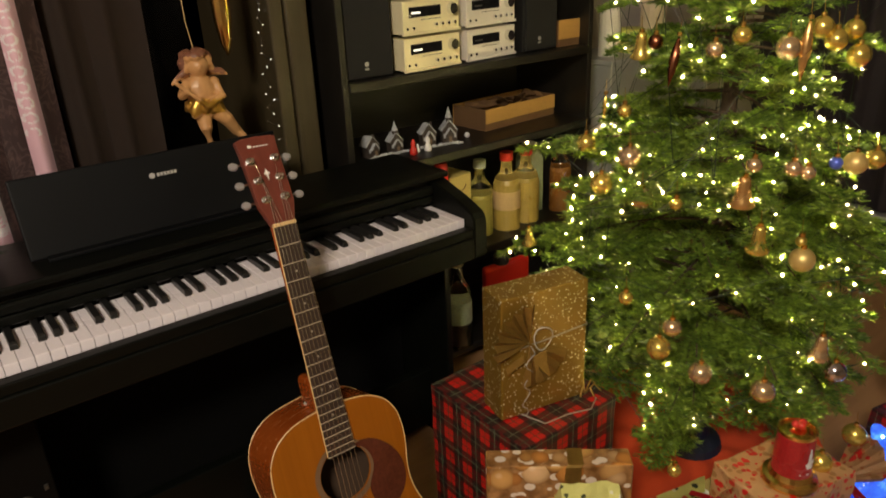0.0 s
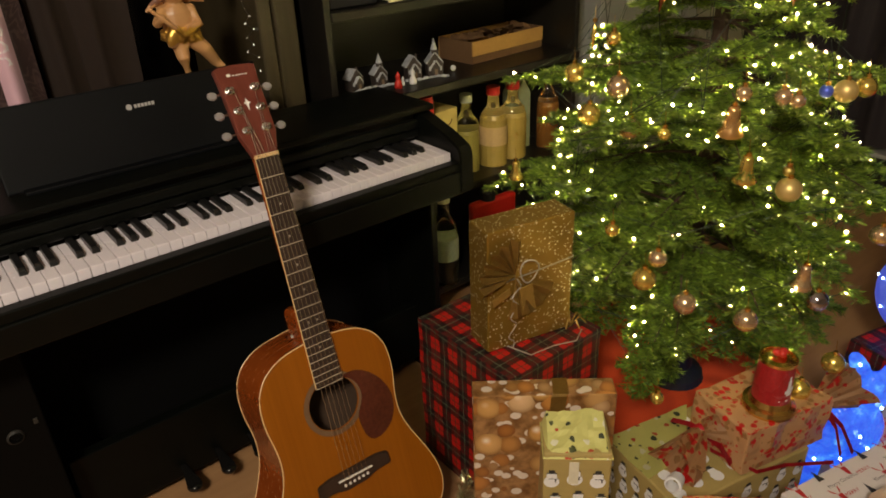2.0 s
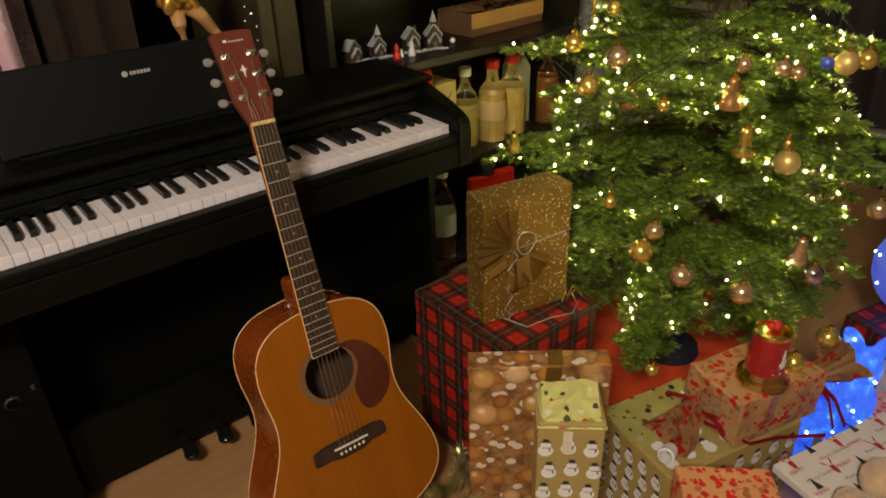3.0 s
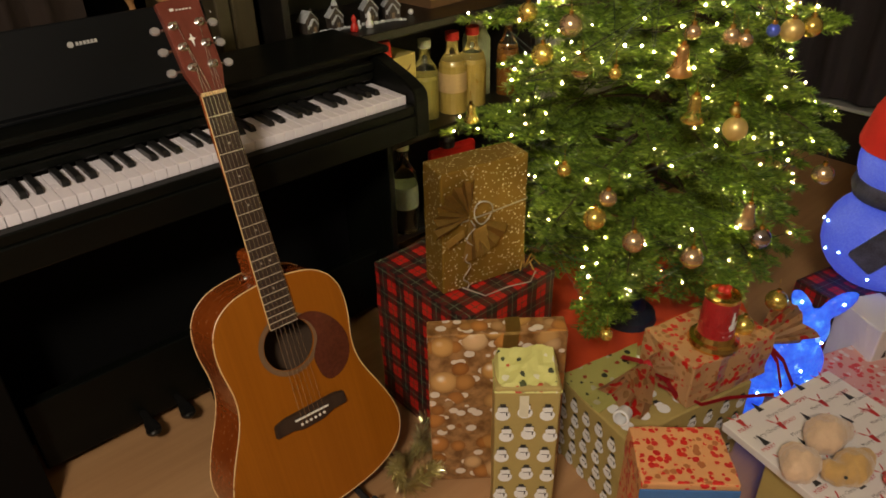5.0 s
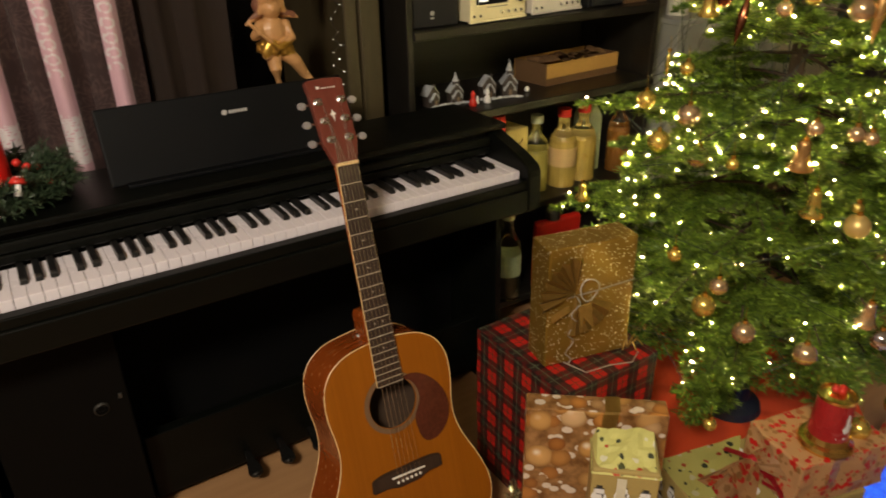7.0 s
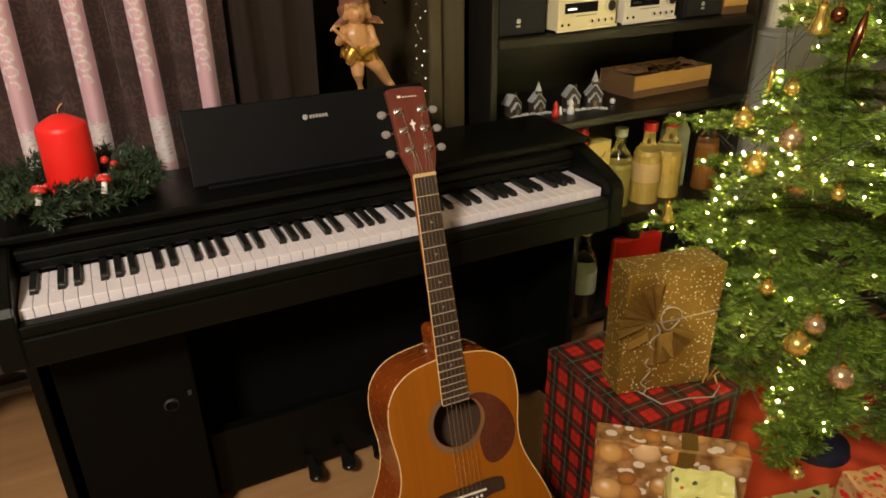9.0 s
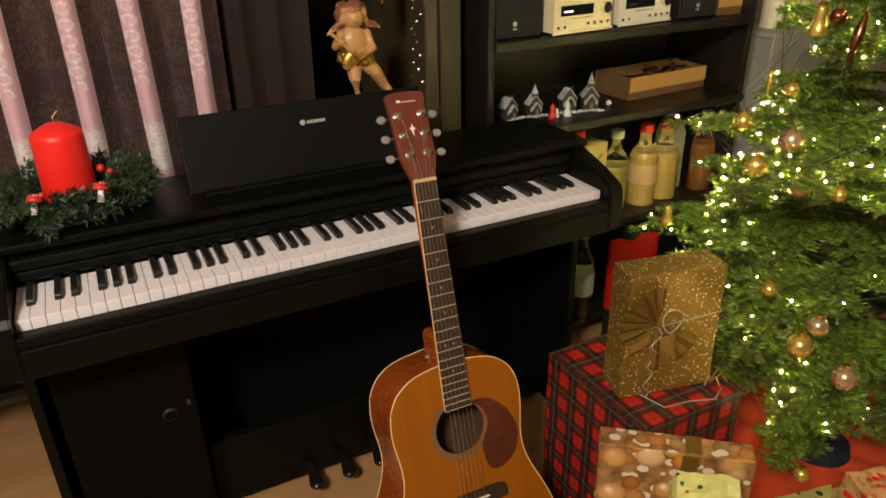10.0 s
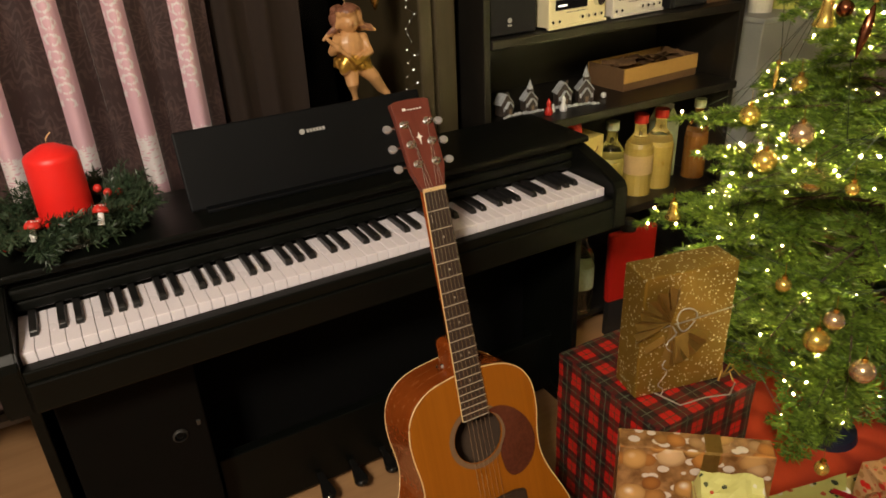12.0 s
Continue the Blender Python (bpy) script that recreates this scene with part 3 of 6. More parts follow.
curtain("curtain", -1.2, 0.500, 0.50, 0.33, 2.3, curtain_material(), 0.130, 0.310, 0.034, "brown damask curtain with shiny pink satin stripes")
curtain("curtain", 0.502, 0.715, 0.55, 0.33, 2.3, plain("brown_voile", (0.014, 0.0055, 0.002), 0.85, vary=0.2, scale=14), 0.09, 0.55, 0.012, "plain dark brown curtain beside the window")
rod = tagged(part("curtain_rod", tube_bm([(-1.3, 0.50, 2.31), (1.1, 0.50, 2.31)], 0.012, 10), GOLD_METAL), "brass curtain rod above the window", "curtain rod")

# ---- shelf unit ----
unit = tagged(empty("shelf_unit"), "black-brown open wall shelf unit filled with ornaments", "shelf")
SX0, SX1, SY0, SY1 = 1.134, 2.085, 0.375, 0.725
part("side_board", box_bm((SX0, SY0 + 0.004, 0), (SX0 + 0.02, SY1, 2.2), 0.002), BLACK_WOOD, unit)
part("side_board", box_bm((SX1, SY0 + 0.004, 0), (SX1 + 0.02, SY1, 2.2), 0.002), BLACK_WOOD, unit)
part("back_sheet", box_bm((SX0, SY1, 0.05), (SX1 + 0.02, SY1 + 0.008, 2.2)), BLACK_WOOD, unit)
for z, front in ((1.032, 0.372), (0.792, 0.352), (0.44, 0.372), (0.10, 0.372), (1.42, 0.372)):
    part("shelf_board", box_bm((SX0 + 0.02, front, z - 0.026), (SX1, SY1, z), 0.004), BLACK_WOOD, unit)
part("divider", box_bm((1.395, 0.39, 0.1), (1.41, SY1, 0.414)), BLACK_WOOD, unit)

CARD = plain("cardboard", (0.50, 0.28, 0.075), 0.8, vary=0.12, scale=18, relief=0.2)
# darker card for the insides, also painted outside where the trays are in shade
CARD_IN_SHADE = plain("cardboard_inside_shade", (0.16, 0.085, 0.035), 0.85, vary=0.15)
SPEAKER = plain("speaker_black", (0.012, 0.012, 0.012), 0.55, vary=0.1)
GRILLE = plain("speaker_cloth", (0.010, 0.010, 0.010), 0.9, vary=0.3, scale=300, relief=0.4)
CHAMPAGNE = plain("champagne_alu", (0.88, 0.80, 0.52), 0.35, 0.1, vary=0.03, scale=60, relief=0.02)
SILVER = plain("brushed_silver", (0.78, 0.74, 0.68), 0.35, 0.1, vary=0.03, scale=60, relief=0.02)
DISPLAY = plain("display_black", (0.01, 0.01, 0.012), 0.08, vary=0.05, relief=0)


def speaker(x, y, z, w=0.155, h=0.27, d=0.2):
    s = tagged(empty("loudspeaker", pose(x, y, z)), "black bookshelf loudspeaker on the shelf unit", "loudspeaker", "pair of loudspeakers")
    part("cabinet", box_bm((0, 0.006, 0), (w, d, h), 0.003), SPEAKER, s)
    g = part("grille", box_bm((0.004, -0.006, 0.004), (w - 0.004, 0.006, h - 0.004), 0.004), GRILLE, s)
    bm = lathe_bm([(0, 0), (0.0065, 0), (0.0065, 0.001), (0, 0.001)], 16)
    moved(bm, pose(w * 0.42, -0.0065, 0.04, 90))
    box_bm((w * 0.42 - 0.006, -0.0073, 0.025), (w * 0.42 + 0.006, -0.0063, 0.0295), bm=bm)
    part("badge", bm, LABEL_SILVER, g, "small silver badge")
    return s


speaker(1.158, 0.40, 1.032)
speaker(1.828, 0.42, 1.032, 0.145)


def component(x, y, z, w, h, face, label, lit):
    s = tagged(empty("hifi_component", pose(x, y, z, 0, 0, 6)), label, "hi-fi component", "stack of hi-fi components")
    part("case", box_bm((0.004, 0.004, 0.006), (w - 0.004, 0.22, h - 0.003), 0.002), face, s)
    f = part("front_panel", box_bm((0, -0.006, 0.006), (w, 0.006, h - 0.003), 0.002), face, s)
    part("base_lip", box_bm((-0.003, -0.010, 0.003), (w + 0.003, -0.002, 0.011), 0.001), face, s)
    win = part("display", box_bm((0.022, -0.0072, h * 0.52), (w * 0.66, -0.0062, h * 0.80)), DISPLAY, f)
    part("readout", box_bm((0.032, -0.0078, h * 0.61), (w * 0.3, -0.0074, h * 0.66)), lit, win)
    k = lathe_bm([(0, 0), (0.016, 0), (0.0145, 0.014), (0, 0.0145)], 22)
    part("knob", moved(k, pose(w * 0.85, -0.006, h * 0.66, 90)), CHROME, f)
    for i in range(4):
        k = lathe_bm([(0, 0), (0.0048, 0), (0.0042, 0.008), (0, 0.008)], 12)
        part("small_knob", moved(k, pose(w * (0.55 + 0.115 * i), -0.006, h * 0.27, 90)), CHROME, f)
    for i in range(2):
        part("socket", moved(lathe_bm([(0, 0), (0.0036, 0), (0.0036, 0.0015), (0, 0.0015)], 12), pose(w * (0.07 + 0.11 * i), -0.006, h * 0.22, 90)), DISPLAY, f)
    part("print_line", box_bm((w * 0.3, -0.0068, h * 0.43), (w * 0.66, -0.0062, h * 0.445)), SPEAKER, f)
    for i in range(2):
        part("foot", lathe_bm([(0, 0), (0.01, 0), (0.01, 0.006), (0, 0.006)], 12, (0.03 + i * (w - 0.06), 0.03, 0)), SPEAKER, s)
    return s


READ = glow("readout_glow", (1.0, 0.95, 0.85), 1.2)
DIM = plain("readout_off", (0.05, 0.05, 0.05), 0.3)
for k, z in enumerate((1.033, 1.130)):
    component(1.332, 0.378, z, 0.212, 0.095, CHAMPAGNE, "champagne-coloured compact hi-fi component with lit display", READ)
    component(1.573, 0.402, z, 0.212, 0.095, SILVER, "silver compact hi-fi component on the shelf", DIM)


def carton(name, w, d, h, m, label, wall=0.004, torn=0.0):
    c = tagged(empty(name, m), label, "cardboard box")
    part("front_wall", box_bm((0, 0, 0.024), (w, wall, h), 0.001), CARD, c)
    # shade on the lower front, put in as a darker strip
    part("shade_band", box_bm((0.002, 0.002, 0), (w - 0.002, wall + 0.002, 0.024)), CARD_IN_SHADE, c)
    part("back_wall", box_bm((0, d - wall, 0), (w, d, h), 0.001), CARD, c)
    # end walls in the darker brown too, their shade in the colour
    for x in (0, w - wall):
        part("end_wall", box_bm((x, wall, 0), (x + wall, d - wall, h - torn)), CARD_IN_SHADE, c)
    part("bottom", box_bm((wall, wall, 0.0), (w - wall, d - wall, wall)), CARD_IN_SHADE, c)
    return c


box = carton("cardboard_tray", 0.345, 0.16, 0.070, pose(1.705, 0.468, 0.792, 0, 0, 4), "open cardboard tray with loose paper on the shelf")
for i in range(9):
    bm = bmesh.new()
    bmesh.ops.create_grid(bm, x_segments=5, y_segments=5, size=0.035)
    for v in bm.verts:
        v.co.z += 0.012 * noise.noise(v.co * 40 + Vector((i * 3.1, 0, 0)))
    moved(bm, pose(0.05 + 0.03 * i, 0.06 + 0.05 * random.random(), 0.062 + 0.01 * random.random(), random.uniform(-25, 25), random.uniform(-25, 25), random.uniform(0, 90)))
    part("packing_paper", bm, CARD_IN_SHADE, box)
carton("cardboard_tray", 0.16, 0.14, 0.085, pose(1.986, 0.42, 1.033), "small open cardboard box on the upper shelf")

# ---- winter village on the lower shelf ----
SNOW = plain("snow_white", (0.8, 0.8, 0.8), 0.7, vary=0.06, relief=0.3)
HUT_SNOW = plain("hut_snow", (0.46, 0.48, 0.50), 0.8, vary=0.55, scale=200, relief=0.6)
HUT = plain("hut_brown", (0.060, 0.046, 0.038), 0.6, vary=0.6, scale=80)
RED_PAINT = plain("red_paint", (0.6, 0.03, 0.02), 0.4)


def hut(x, y, w, h, steeple, turn, label):
    s = tagged(empty("model_house", pose(x, y, 0.792, 0, 0, turn)), label, "model house", "winter village")
    part("house_wall", prism_bm([(-w / 2, 0), (w / 2, 0), (w / 2, h * 0.48), (0, h * 0.84), (-w / 2, h * 0.48)], w * 0.8, "y"), HUT, s)

    def gable(name, half, top, drop, y0, y1):
        a = math.degrees(math.atan2(drop, half))
        for sx in (-1, 1):
            bm = box_bm((0, y0, 0), (math.hypot(half, drop) + 0.004, y1, 0.0035), 0.001)
            moved(bm, pose(0, 0, top) @ Matrix.Diagonal((sx, 1, 1, 1)) @ pose(0, 0, 0, 0, a, 0))
            bmesh.ops.recalc_face_normals(bm, faces=bm.faces)
            part(name, bm, HUT_SNOW, s)
    gable("snowy_roof", w / 2, h * 0.84, h * 0.36, 0.004, w * 0.8 + 0.003)
    part("porch", prism_bm([(-w * 0.24, 0), (w * 0.24, 0), (w * 0.24, h * 0.34), (0, h * 0.56), (-w * 0.24, h * 0.34)], w * 0.22, "y"), HUT, s).location = (0, -w * 0.2, 0)
    gable("porch_roof", w * 0.26, h * 0.57, h * 0.22, -w * 0.22, 0.002)
    hr = random.Random(int(x * 1000))
    for i in range(6):
        part("snow_heap", ball_bm(0.0045 + 0.004 * hr.random(), (-w * 0.7 + w * 0.28 * i, -w * 0.25 - 0.008 * hr.random(), 0.002), (1.2, 0.9, 0.7), 8), HUT_SNOW, s, smooth=True)
    part("door", box_bm((-w * 0.10, -w * 0.2 - 0.0012, 0.002), (w * 0.10, -w * 0.2, h * 0.28)), plain("hut_door", (0.2, 0.14, 0.09), 0.6), s)
    for sx in (-1, 1):
        part("window", box_bm((sx * w * 0.37 - 0.003, -0.0015, h * 0.2), (sx * w * 0.37 + 0.003, 0, h * 0.36)), HUT_SNOW, s)
    part("chimney", box_bm((w * 0.2, w * 0.3, h * 0.6), (w * 0.34, w * 0.45, h * 0.92), 0.001), HUT, s)
    if steeple:
        part("tower", box_bm((-0.007, w * 0.3 - 0.007, h * 0.6), (0.007, w * 0.3 + 0.007, h * 0.98), 0.001), HUT, s)
        part("steeple", lathe_bm([(0.011, h * 0.96), (0.010, h * 1.0), (0.003, h * 1.26), (0.0, h * 1.4)], 6, (0, w * 0.3, 0)), HUT_SNOW, s)
    return s


hut(1.278, 0.480, 0.044, 0.068, False, 10, "small dark model house with snow-covered roof")
hut(1.357, 0.475, 0.040, 0.066, True, -8, "dark model church with a snowy pointed steeple")
hut(1.467, 0.460, 0.044, 0.078, False, -15, "dark model house with snow on its crossed gables")
hut(1.535, 0.445, 0.046, 0.080, True, -25, "dark model chapel with a snowy turret")


def figurine(x, y, scale, coat, label):
    bm = lathe_bm([(0, 0), (0.010, 0), (0.011, 0.006), (0.008, 0.018), (0.005, 0.023), (0.007, 0.028), (0.006, 0.034), (0.003, 0.040), (0, 0.044)], 12)
    moved(bm, pose(x, y, 0.792) @ Matrix.Diagonal((scale, scale, scale, 1)))
    tagged(part("figurine", bm, coat, smooth=True), label, "figurine", "winter village")


figurine(1.373, 0.415, 1.1, RED_PAINT, "tiny red and white winter figurine on the shelf")
figurine(1.430, 0.42, 1.05, SNOW, "tiny white winter figurine on the shelf")
figurine(1.400, 0.43, 0.6, SNOW, "very small white winter figurine on the shelf")
tagged(part("snow_ball", ball_bm(0.009, (1.612, 0.455, 0.801), segs=12), SNOW, smooth=True), "small white snow ball on the shelf", "ornament")
tagged(part("greeting_card", box_bm((1.187, 0.50, 0.792), (1.212, 0.503, 0.84)), SNOW), "small white card standing on the shelf", "card")

# ---- bottles and boxes in the lower shelves ----
BOTTLE_GLASS = glass("bottle_glass", (0.95, 0.95, 0.85), 0.02)
EGGNOG = plain("eggnog", (0.40, 0.29, 0.07), 0.3, vary=0.25, scale=60)
AMBER = plain("amber_liquor", (0.20, 0.085, 0.018), 0.2, vary=0.1)


def bottle(x, y, z, r, h, liquid, cap, label, fill=0.55, lab=None):
    s = tagged(empty("bottle", pose(x, y, z)), label, "bottle", "bottles on the shelf")
    prof = [(0, 0), (r, 0), (r, h * 0.55), (r * 0.85, h * 0.66), (r * 0.42, h * 0.76), (r * 0.36, h * 0.92), (0, h * 0.92)]
    if liquid is not None:
        part("contents", lathe_bm([(0, 0.002), (r * 0.95, 0.002), (r * 0.95, h * fill * 0.92), (r * 0.8, h * fill), (0, h * fill)], 18), liquid, s, smooth=False)
    b = part("body", lathe_bm(prof, 20), BOTTLE_GLASS, s, smooth=True)
    b.visible_shadow = False
    if cap is not None:
        part("cap", lathe_bm([(0, h * 0.90), (r * 0.48, h * 0.90), (r * 0.48, h), (0, h)], 16), cap, s)
    if lab is not None:
        part("label", lathe_bm([(r * 1.01, h * 0.28), (r * 1.01, h * 0.52)], 20), lab, s, smooth=True)
    return s


PALE = plain("paper_label", (0.55, 0.58, 0.42), 0.6, vary=0.1)
bottle(1.785, 0.46, 0.44, 0.048, 0.27, EGGNOG, RED_PAINT, "tall bottle of yellow liqueur with a red cap", 0.66, plain("label_gold", (0.6, 0.42, 0.2), 0.5))
bottle(1.886, 0.47, 0.44, 0.048, 0.268, EGGNOG, RED_PAINT, "tall bottle of yellow liqueur with a red cap", 0.6)
bottle(1.682, 0.48, 0.44, 0.044, 0.26, plain("green_liquor", (0.26, 0.22, 0.05), 0.3), PALE, "dull green bottle at the back of the shelf")
bottle(2.052, 0.46, 0.44, 0.040, 0.275, AMBER, PALE, "amber bottle with a narrow neck on the shelf", 0.6)
bottle(1.512, 0.405, 0.10, 0.046, 0.325, None, PALE, "clear empty water bottle with a green label", 0.5, plain("label_green", (0.42, 0.50, 0.36), 0.5, vary=0.3))
bottle(1.462, 0.46, 0.10, 0.032, 0.29, None, SNOW, "clear empty bottle with a white label", 0.5, SNOW)
milk = tagged(empty("gable_carton", pose(1.968, 0.50, 0.44)), "grey-green gable-top carton on the shelf", "carton")
part("body", prism_bm([(-0.035, 0), (0.035, 0), (0.035, 0.20), (0.006, 0.245), (-0.006, 0.245), (-0.035, 0.20)], 0.07, "y"), plain("carton_print", (0.3, 0.34, 0.2), 0.6, vary=0.5, scale=60), milk)
part("top_fold", box_bm((-0.0035, 0, 0.245), (0.0035, 0.07, 0.262)), SNOW, milk)
smile = tagged(empty("yellow_box", pose(1.515, 0.435, 0.44, 0, 0, 8)), "pale yellow cardboard box with a curved handle print", "box")
part("box_body", box_bm((0, 0, 0), (0.105, 0.10, 0.238), 0.002), plain("yellow_card", (0.66, 0.52, 0.16), 0.6, vary=0.06), smile)
part("handle_print", tube_bm([(0.052 + 0.026 * math.cos(a), -0.001, 0.205 + 0.018 * math.sin(a)) for a in [math.pi * (1 + k / 10) for k in range(11)]], 0.0016, 6), plain("print_brown", (0.2, 0.1, 0.03), 0.6), smile)
tagged(part("red_tin", lathe_bm([(0, 0), (0.022, 0), (0.022, 0.29), (0.018, 0.305), (0, 0.305)], 18, (1.475, 0.42, 0.44)), RED_PAINT), "slim dark red tin on the shelf", "tin")
crate = tagged(empty("red_crate", pose(1.56, 0.33, 0.0, 0, 0, -4)), "bright red plastic crate on the floor by the shelf", "crate")
part("body", box_bm((0.012, 0, 0.13), (0.20, 0.03, 0.385), 0.012, 2), plain("red_plastic", (0.42, 0.014, 0.009), 0.3, vary=0.08), crate)
part("foot_block", box_bm((0.02, 0.002, 0), (0.19, 0.028, 0.13)), SPEAKER, crate)
part("dark_lid", lathe_bm([(0, 0.385), (0.026, 0.385), (0.026, 0.41), (0.018, 0.42), (0, 0.42)], 16, (0.085, 0.014, 0)), SPEAKER, crate)

# grey cabinet seen beyond the shelf
GREY = plain("grey_panel", (0.33, 0.34, 0.33), 0.5, vary=0.05)
cab = tagged(empty("grey_cabinet", pose(2.30, 0.45, 0)), "pale grey cabinet in the corner beyond the shelf", "cabinet")
part("body", box_bm((0, 0, 0), (0.62, 0.28, 0.93), 0.004), GREY, cab)
part("top_board", box_bm((-0.01, -0.01, 0.93), (0.63, 0.285, 0.95), 0.004), GREY, cab)
for i, (c, h, r) in enumerate((((0.75, 0.72, 0.62), 0.18, 0.04), ((0.5, 0.5, 0.12), 0.09, 0.05), ((0.7, 0.6, 0.45), 0.24, 0.05))):
    tagged(part("canister", lathe_bm([(0, 0), (r, 0), (r, h * 0.9), (r * 0.9, h), (0, h)], 18, (2.40 + 0.13 * i, 0.55, 0.95)), plain("canister_paint", c, 0.5)), "pale kitchen canister on the grey cabinet", "canister")

# ---- advent wreath on the piano ----
WC = Vector((0.122, 0.245, 0.829))
wreath = tagged(empty("advent_wreath", pose(*WC)), "green fir wreath with red berries and toadstools on the piano", "wreath")
part("base_ring", tube_bm([(0.092 * math.cos(a), 0.085 * math.sin(a), 0.018) for a in [2 * math.pi * k / 32 for k in range(33)]], 0.018, 8), plain("wreath_moss", (0.03, 0.03, 0.015), 0.9), wreath)


def needles_mesh(name, stems, spacing, length, width, material, droop=0.25, fan=1.0, seed=1):
    """Needles along stems, each stem a pair of points."""
    rng = np.random.default_rng(seed)
    out = []
    for a, b in stems:
        a, b = np.array(a), np.array(b)
        d = b - a
        ln = np.linalg.norm(d)
        if ln < 1e-5:
            continue
        d = d / ln
        up = np.array([0, 0, 1.0]) - d * d[2]
        nu = np.linalg.norm(up)
        up = up / nu if nu > 0.1 else np.array([1.0, 0, 0])
        side = np.cross(d, up)
        n = max(3, int(ln / spacing))
        s = rng.random(n) * ln
        ang = rng.choice([-1, 1], n) * (np.pi / 2 + rng.normal(0, 0.55 * fan, n) - 0.35)
        rad = np.cos(ang)[:, None] * up + np.sin(ang)[:, None] * side
        fwd = 0.55 + 0.25 * rng.random(n)
        w = rad + fwd[:, None] * d
        w = w / np.linalg.norm(w, axis=1)[:, None]
        ll = length * (0.7 + 0.5 * rng.random(n))
        p0 = a + s[:, None] * d
        tip = p0 + w * ll[:, None]
        tip[:, 2] -= droop * ll * rng.random(n)
        flat = np.cross(w, rad + 0.3 * rng.normal(0, 1, (n, 3)))
        flat = flat / (np.linalg.norm(flat, axis=1)[:, None] + 1e-9)
        mid = p0 + 0.55 * (tip - p0)
        out.append(np.stack([p0, mid + flat * width / 2, tip, mid - flat * width / 2], 1).reshape(-1, 3))
    v = np.concatenate(out).astype(np.float32)
    n = len(v) // 4
    me = bpy.data.meshes.new(name)
    me.vertices.add(len(v))
    me.vertices.foreach_set("co", v.ravel())
    me.loops.add(len(v))
    me.loops.foreach_set("vertex_index", np.arange(len(v), dtype=np.int32))
    me.polygons.add(n)
    me.polygons.foreach_set("loop_start", np.arange(0, len(v), 4, dtype=np.int32))
    me.update(calc_edges=True)
    me.materials.append(material)
    return me


def needle_material(name, dark, light):
    m, t, b = nodes_of(name)
    g = t.nodes.new("ShaderNodeNewGeometry")
    v = coords(t)
    f = maths(t, "MULTIPLY_ADD", g.outputs["Random Per Island"], 0.5, maths(t, "MULTIPLY", noise_tex(t, v, 14, 3), 0.6))
    link(t, ramp(t, f, [(0.25, dark), (0.8, light)]), b.inputs["Base Color"])
    b.inputs["Roughness"].default_value = 0.42
    b.inputs["Specular IOR Level"].default_value = 0.35
    return m


WREATH_GREEN = needle_material("wreath_needles", (0.010, 0.026, 0.012), (0.055, 0.085, 0.045))
stems = []
for i in range(280):
    a = 2 * math.pi * random.random()
    r = 0.094 + random.uniform(-0.03, 0.030)
    p = Vector((r * math.cos(a), r * 0.86 * math.sin(a), 0.022 + random.uniform(-0.01, 0.03)))
    d = Vector((math.cos(a + 0.9), math.sin(a + 0.9), random.uniform(-0.1, 0.7))).normalized() * random.uniform(0.035, 0.06)
    q = p + d + Vector((math.cos(a), math.sin(a), 0)) * random.uniform(-0.01, 0.03)
    q.z = max(q.z, 0.012)
    stems.append((tuple(p), tuple(q)))
greens = new("fir_foliage", needles_mesh("fir_foliage", stems, 0.0009, 0.019, 0.0026, WREATH_GREEN, 0.1, 1.6, 5))
greens.parent = wreath
greens["kind"] = "stuff"
part("silver_coil", tube_bm([(-0.035 + 0.0008 * k, -0.108 + 0.004 * math.cos(k * 1.1), 0.012 + 0.004 * math.sin(k * 1.1)) for k in range(70)], 0.0008, 5), CHROME, wreath)


def toadstool(x, y, z, tilt, s=1.0):
    st = part("toadstool_stem", moved(lathe_bm([(0, -0.008), (0.0055, -0.008), (0.0045, 0.008), (0.005, 0.014), (0, 0.014)], 12), pose(x, y, z, tilt, 12) @ Matrix.Diagonal((s, s, s, 1))), SNOW, wreath, smooth=True)
    part("toadstool_cap", moved(lathe_bm([(0.0, 0.011), (0.0115, 0.011), (0.012, 0.014), (0.0095, 0.020), (0.005, 0.0235), (0, 0.0245)], 16), pose(x, y, z, tilt, 12) @ Matrix.Diagonal((s, s, s, 1))), RED_PAINT, st, smooth=True)
    bm = bmesh.new()
    for k in range(6):
        a = k * 2.3
        ball_bm(0.0014, (0.007 * math.cos(a), 0.007 * math.sin(a), 0.0215), segs=6, bm=bm)
    part("cap_dots", moved(bm, pose(x, y, z, tilt, 12) @ Matrix.Diagonal((s, s, s, 1))), SNOW, st)


toadstool(0.050, -0.116, 0.056, -24, 1.15)
toadstool(-0.058, -0.118, 0.054, -20, 1.15)
for x, y, z, r in ((0.06, -0.07, 0.062, 0.0075), (0.075, -0.02, 0.07, 0.008), (0.095, 0.0, 0.06, 0.007), (-0.105, -0.085, 0.03, 0.006), (-0.045, -0.07, 0.062, 0.006), (0.105, -0.06, 0.045, 0.006), (0.06, 0.0, 0.075, 0.008), (0.125, -0.03, 0.04, 0.006)):
    part("berry", ball_bm(r, (x, y, z), segs=12), RED_PAINT, wreath, smooth=True)
m_wax, t_wax, b_wax = nodes_of("red_wax")
b_wax.inputs["Base Color"].default_value = (0.85, 0.02, 0.015, 1)
b_wax.inputs["Roughness"].default_value = 0.42
b_wax.inputs["Subsurface Weight"].default_value = 0.35
b_wax.inputs["Subsurface Radius"].default_value = (0.02, 0.004, 0.003)
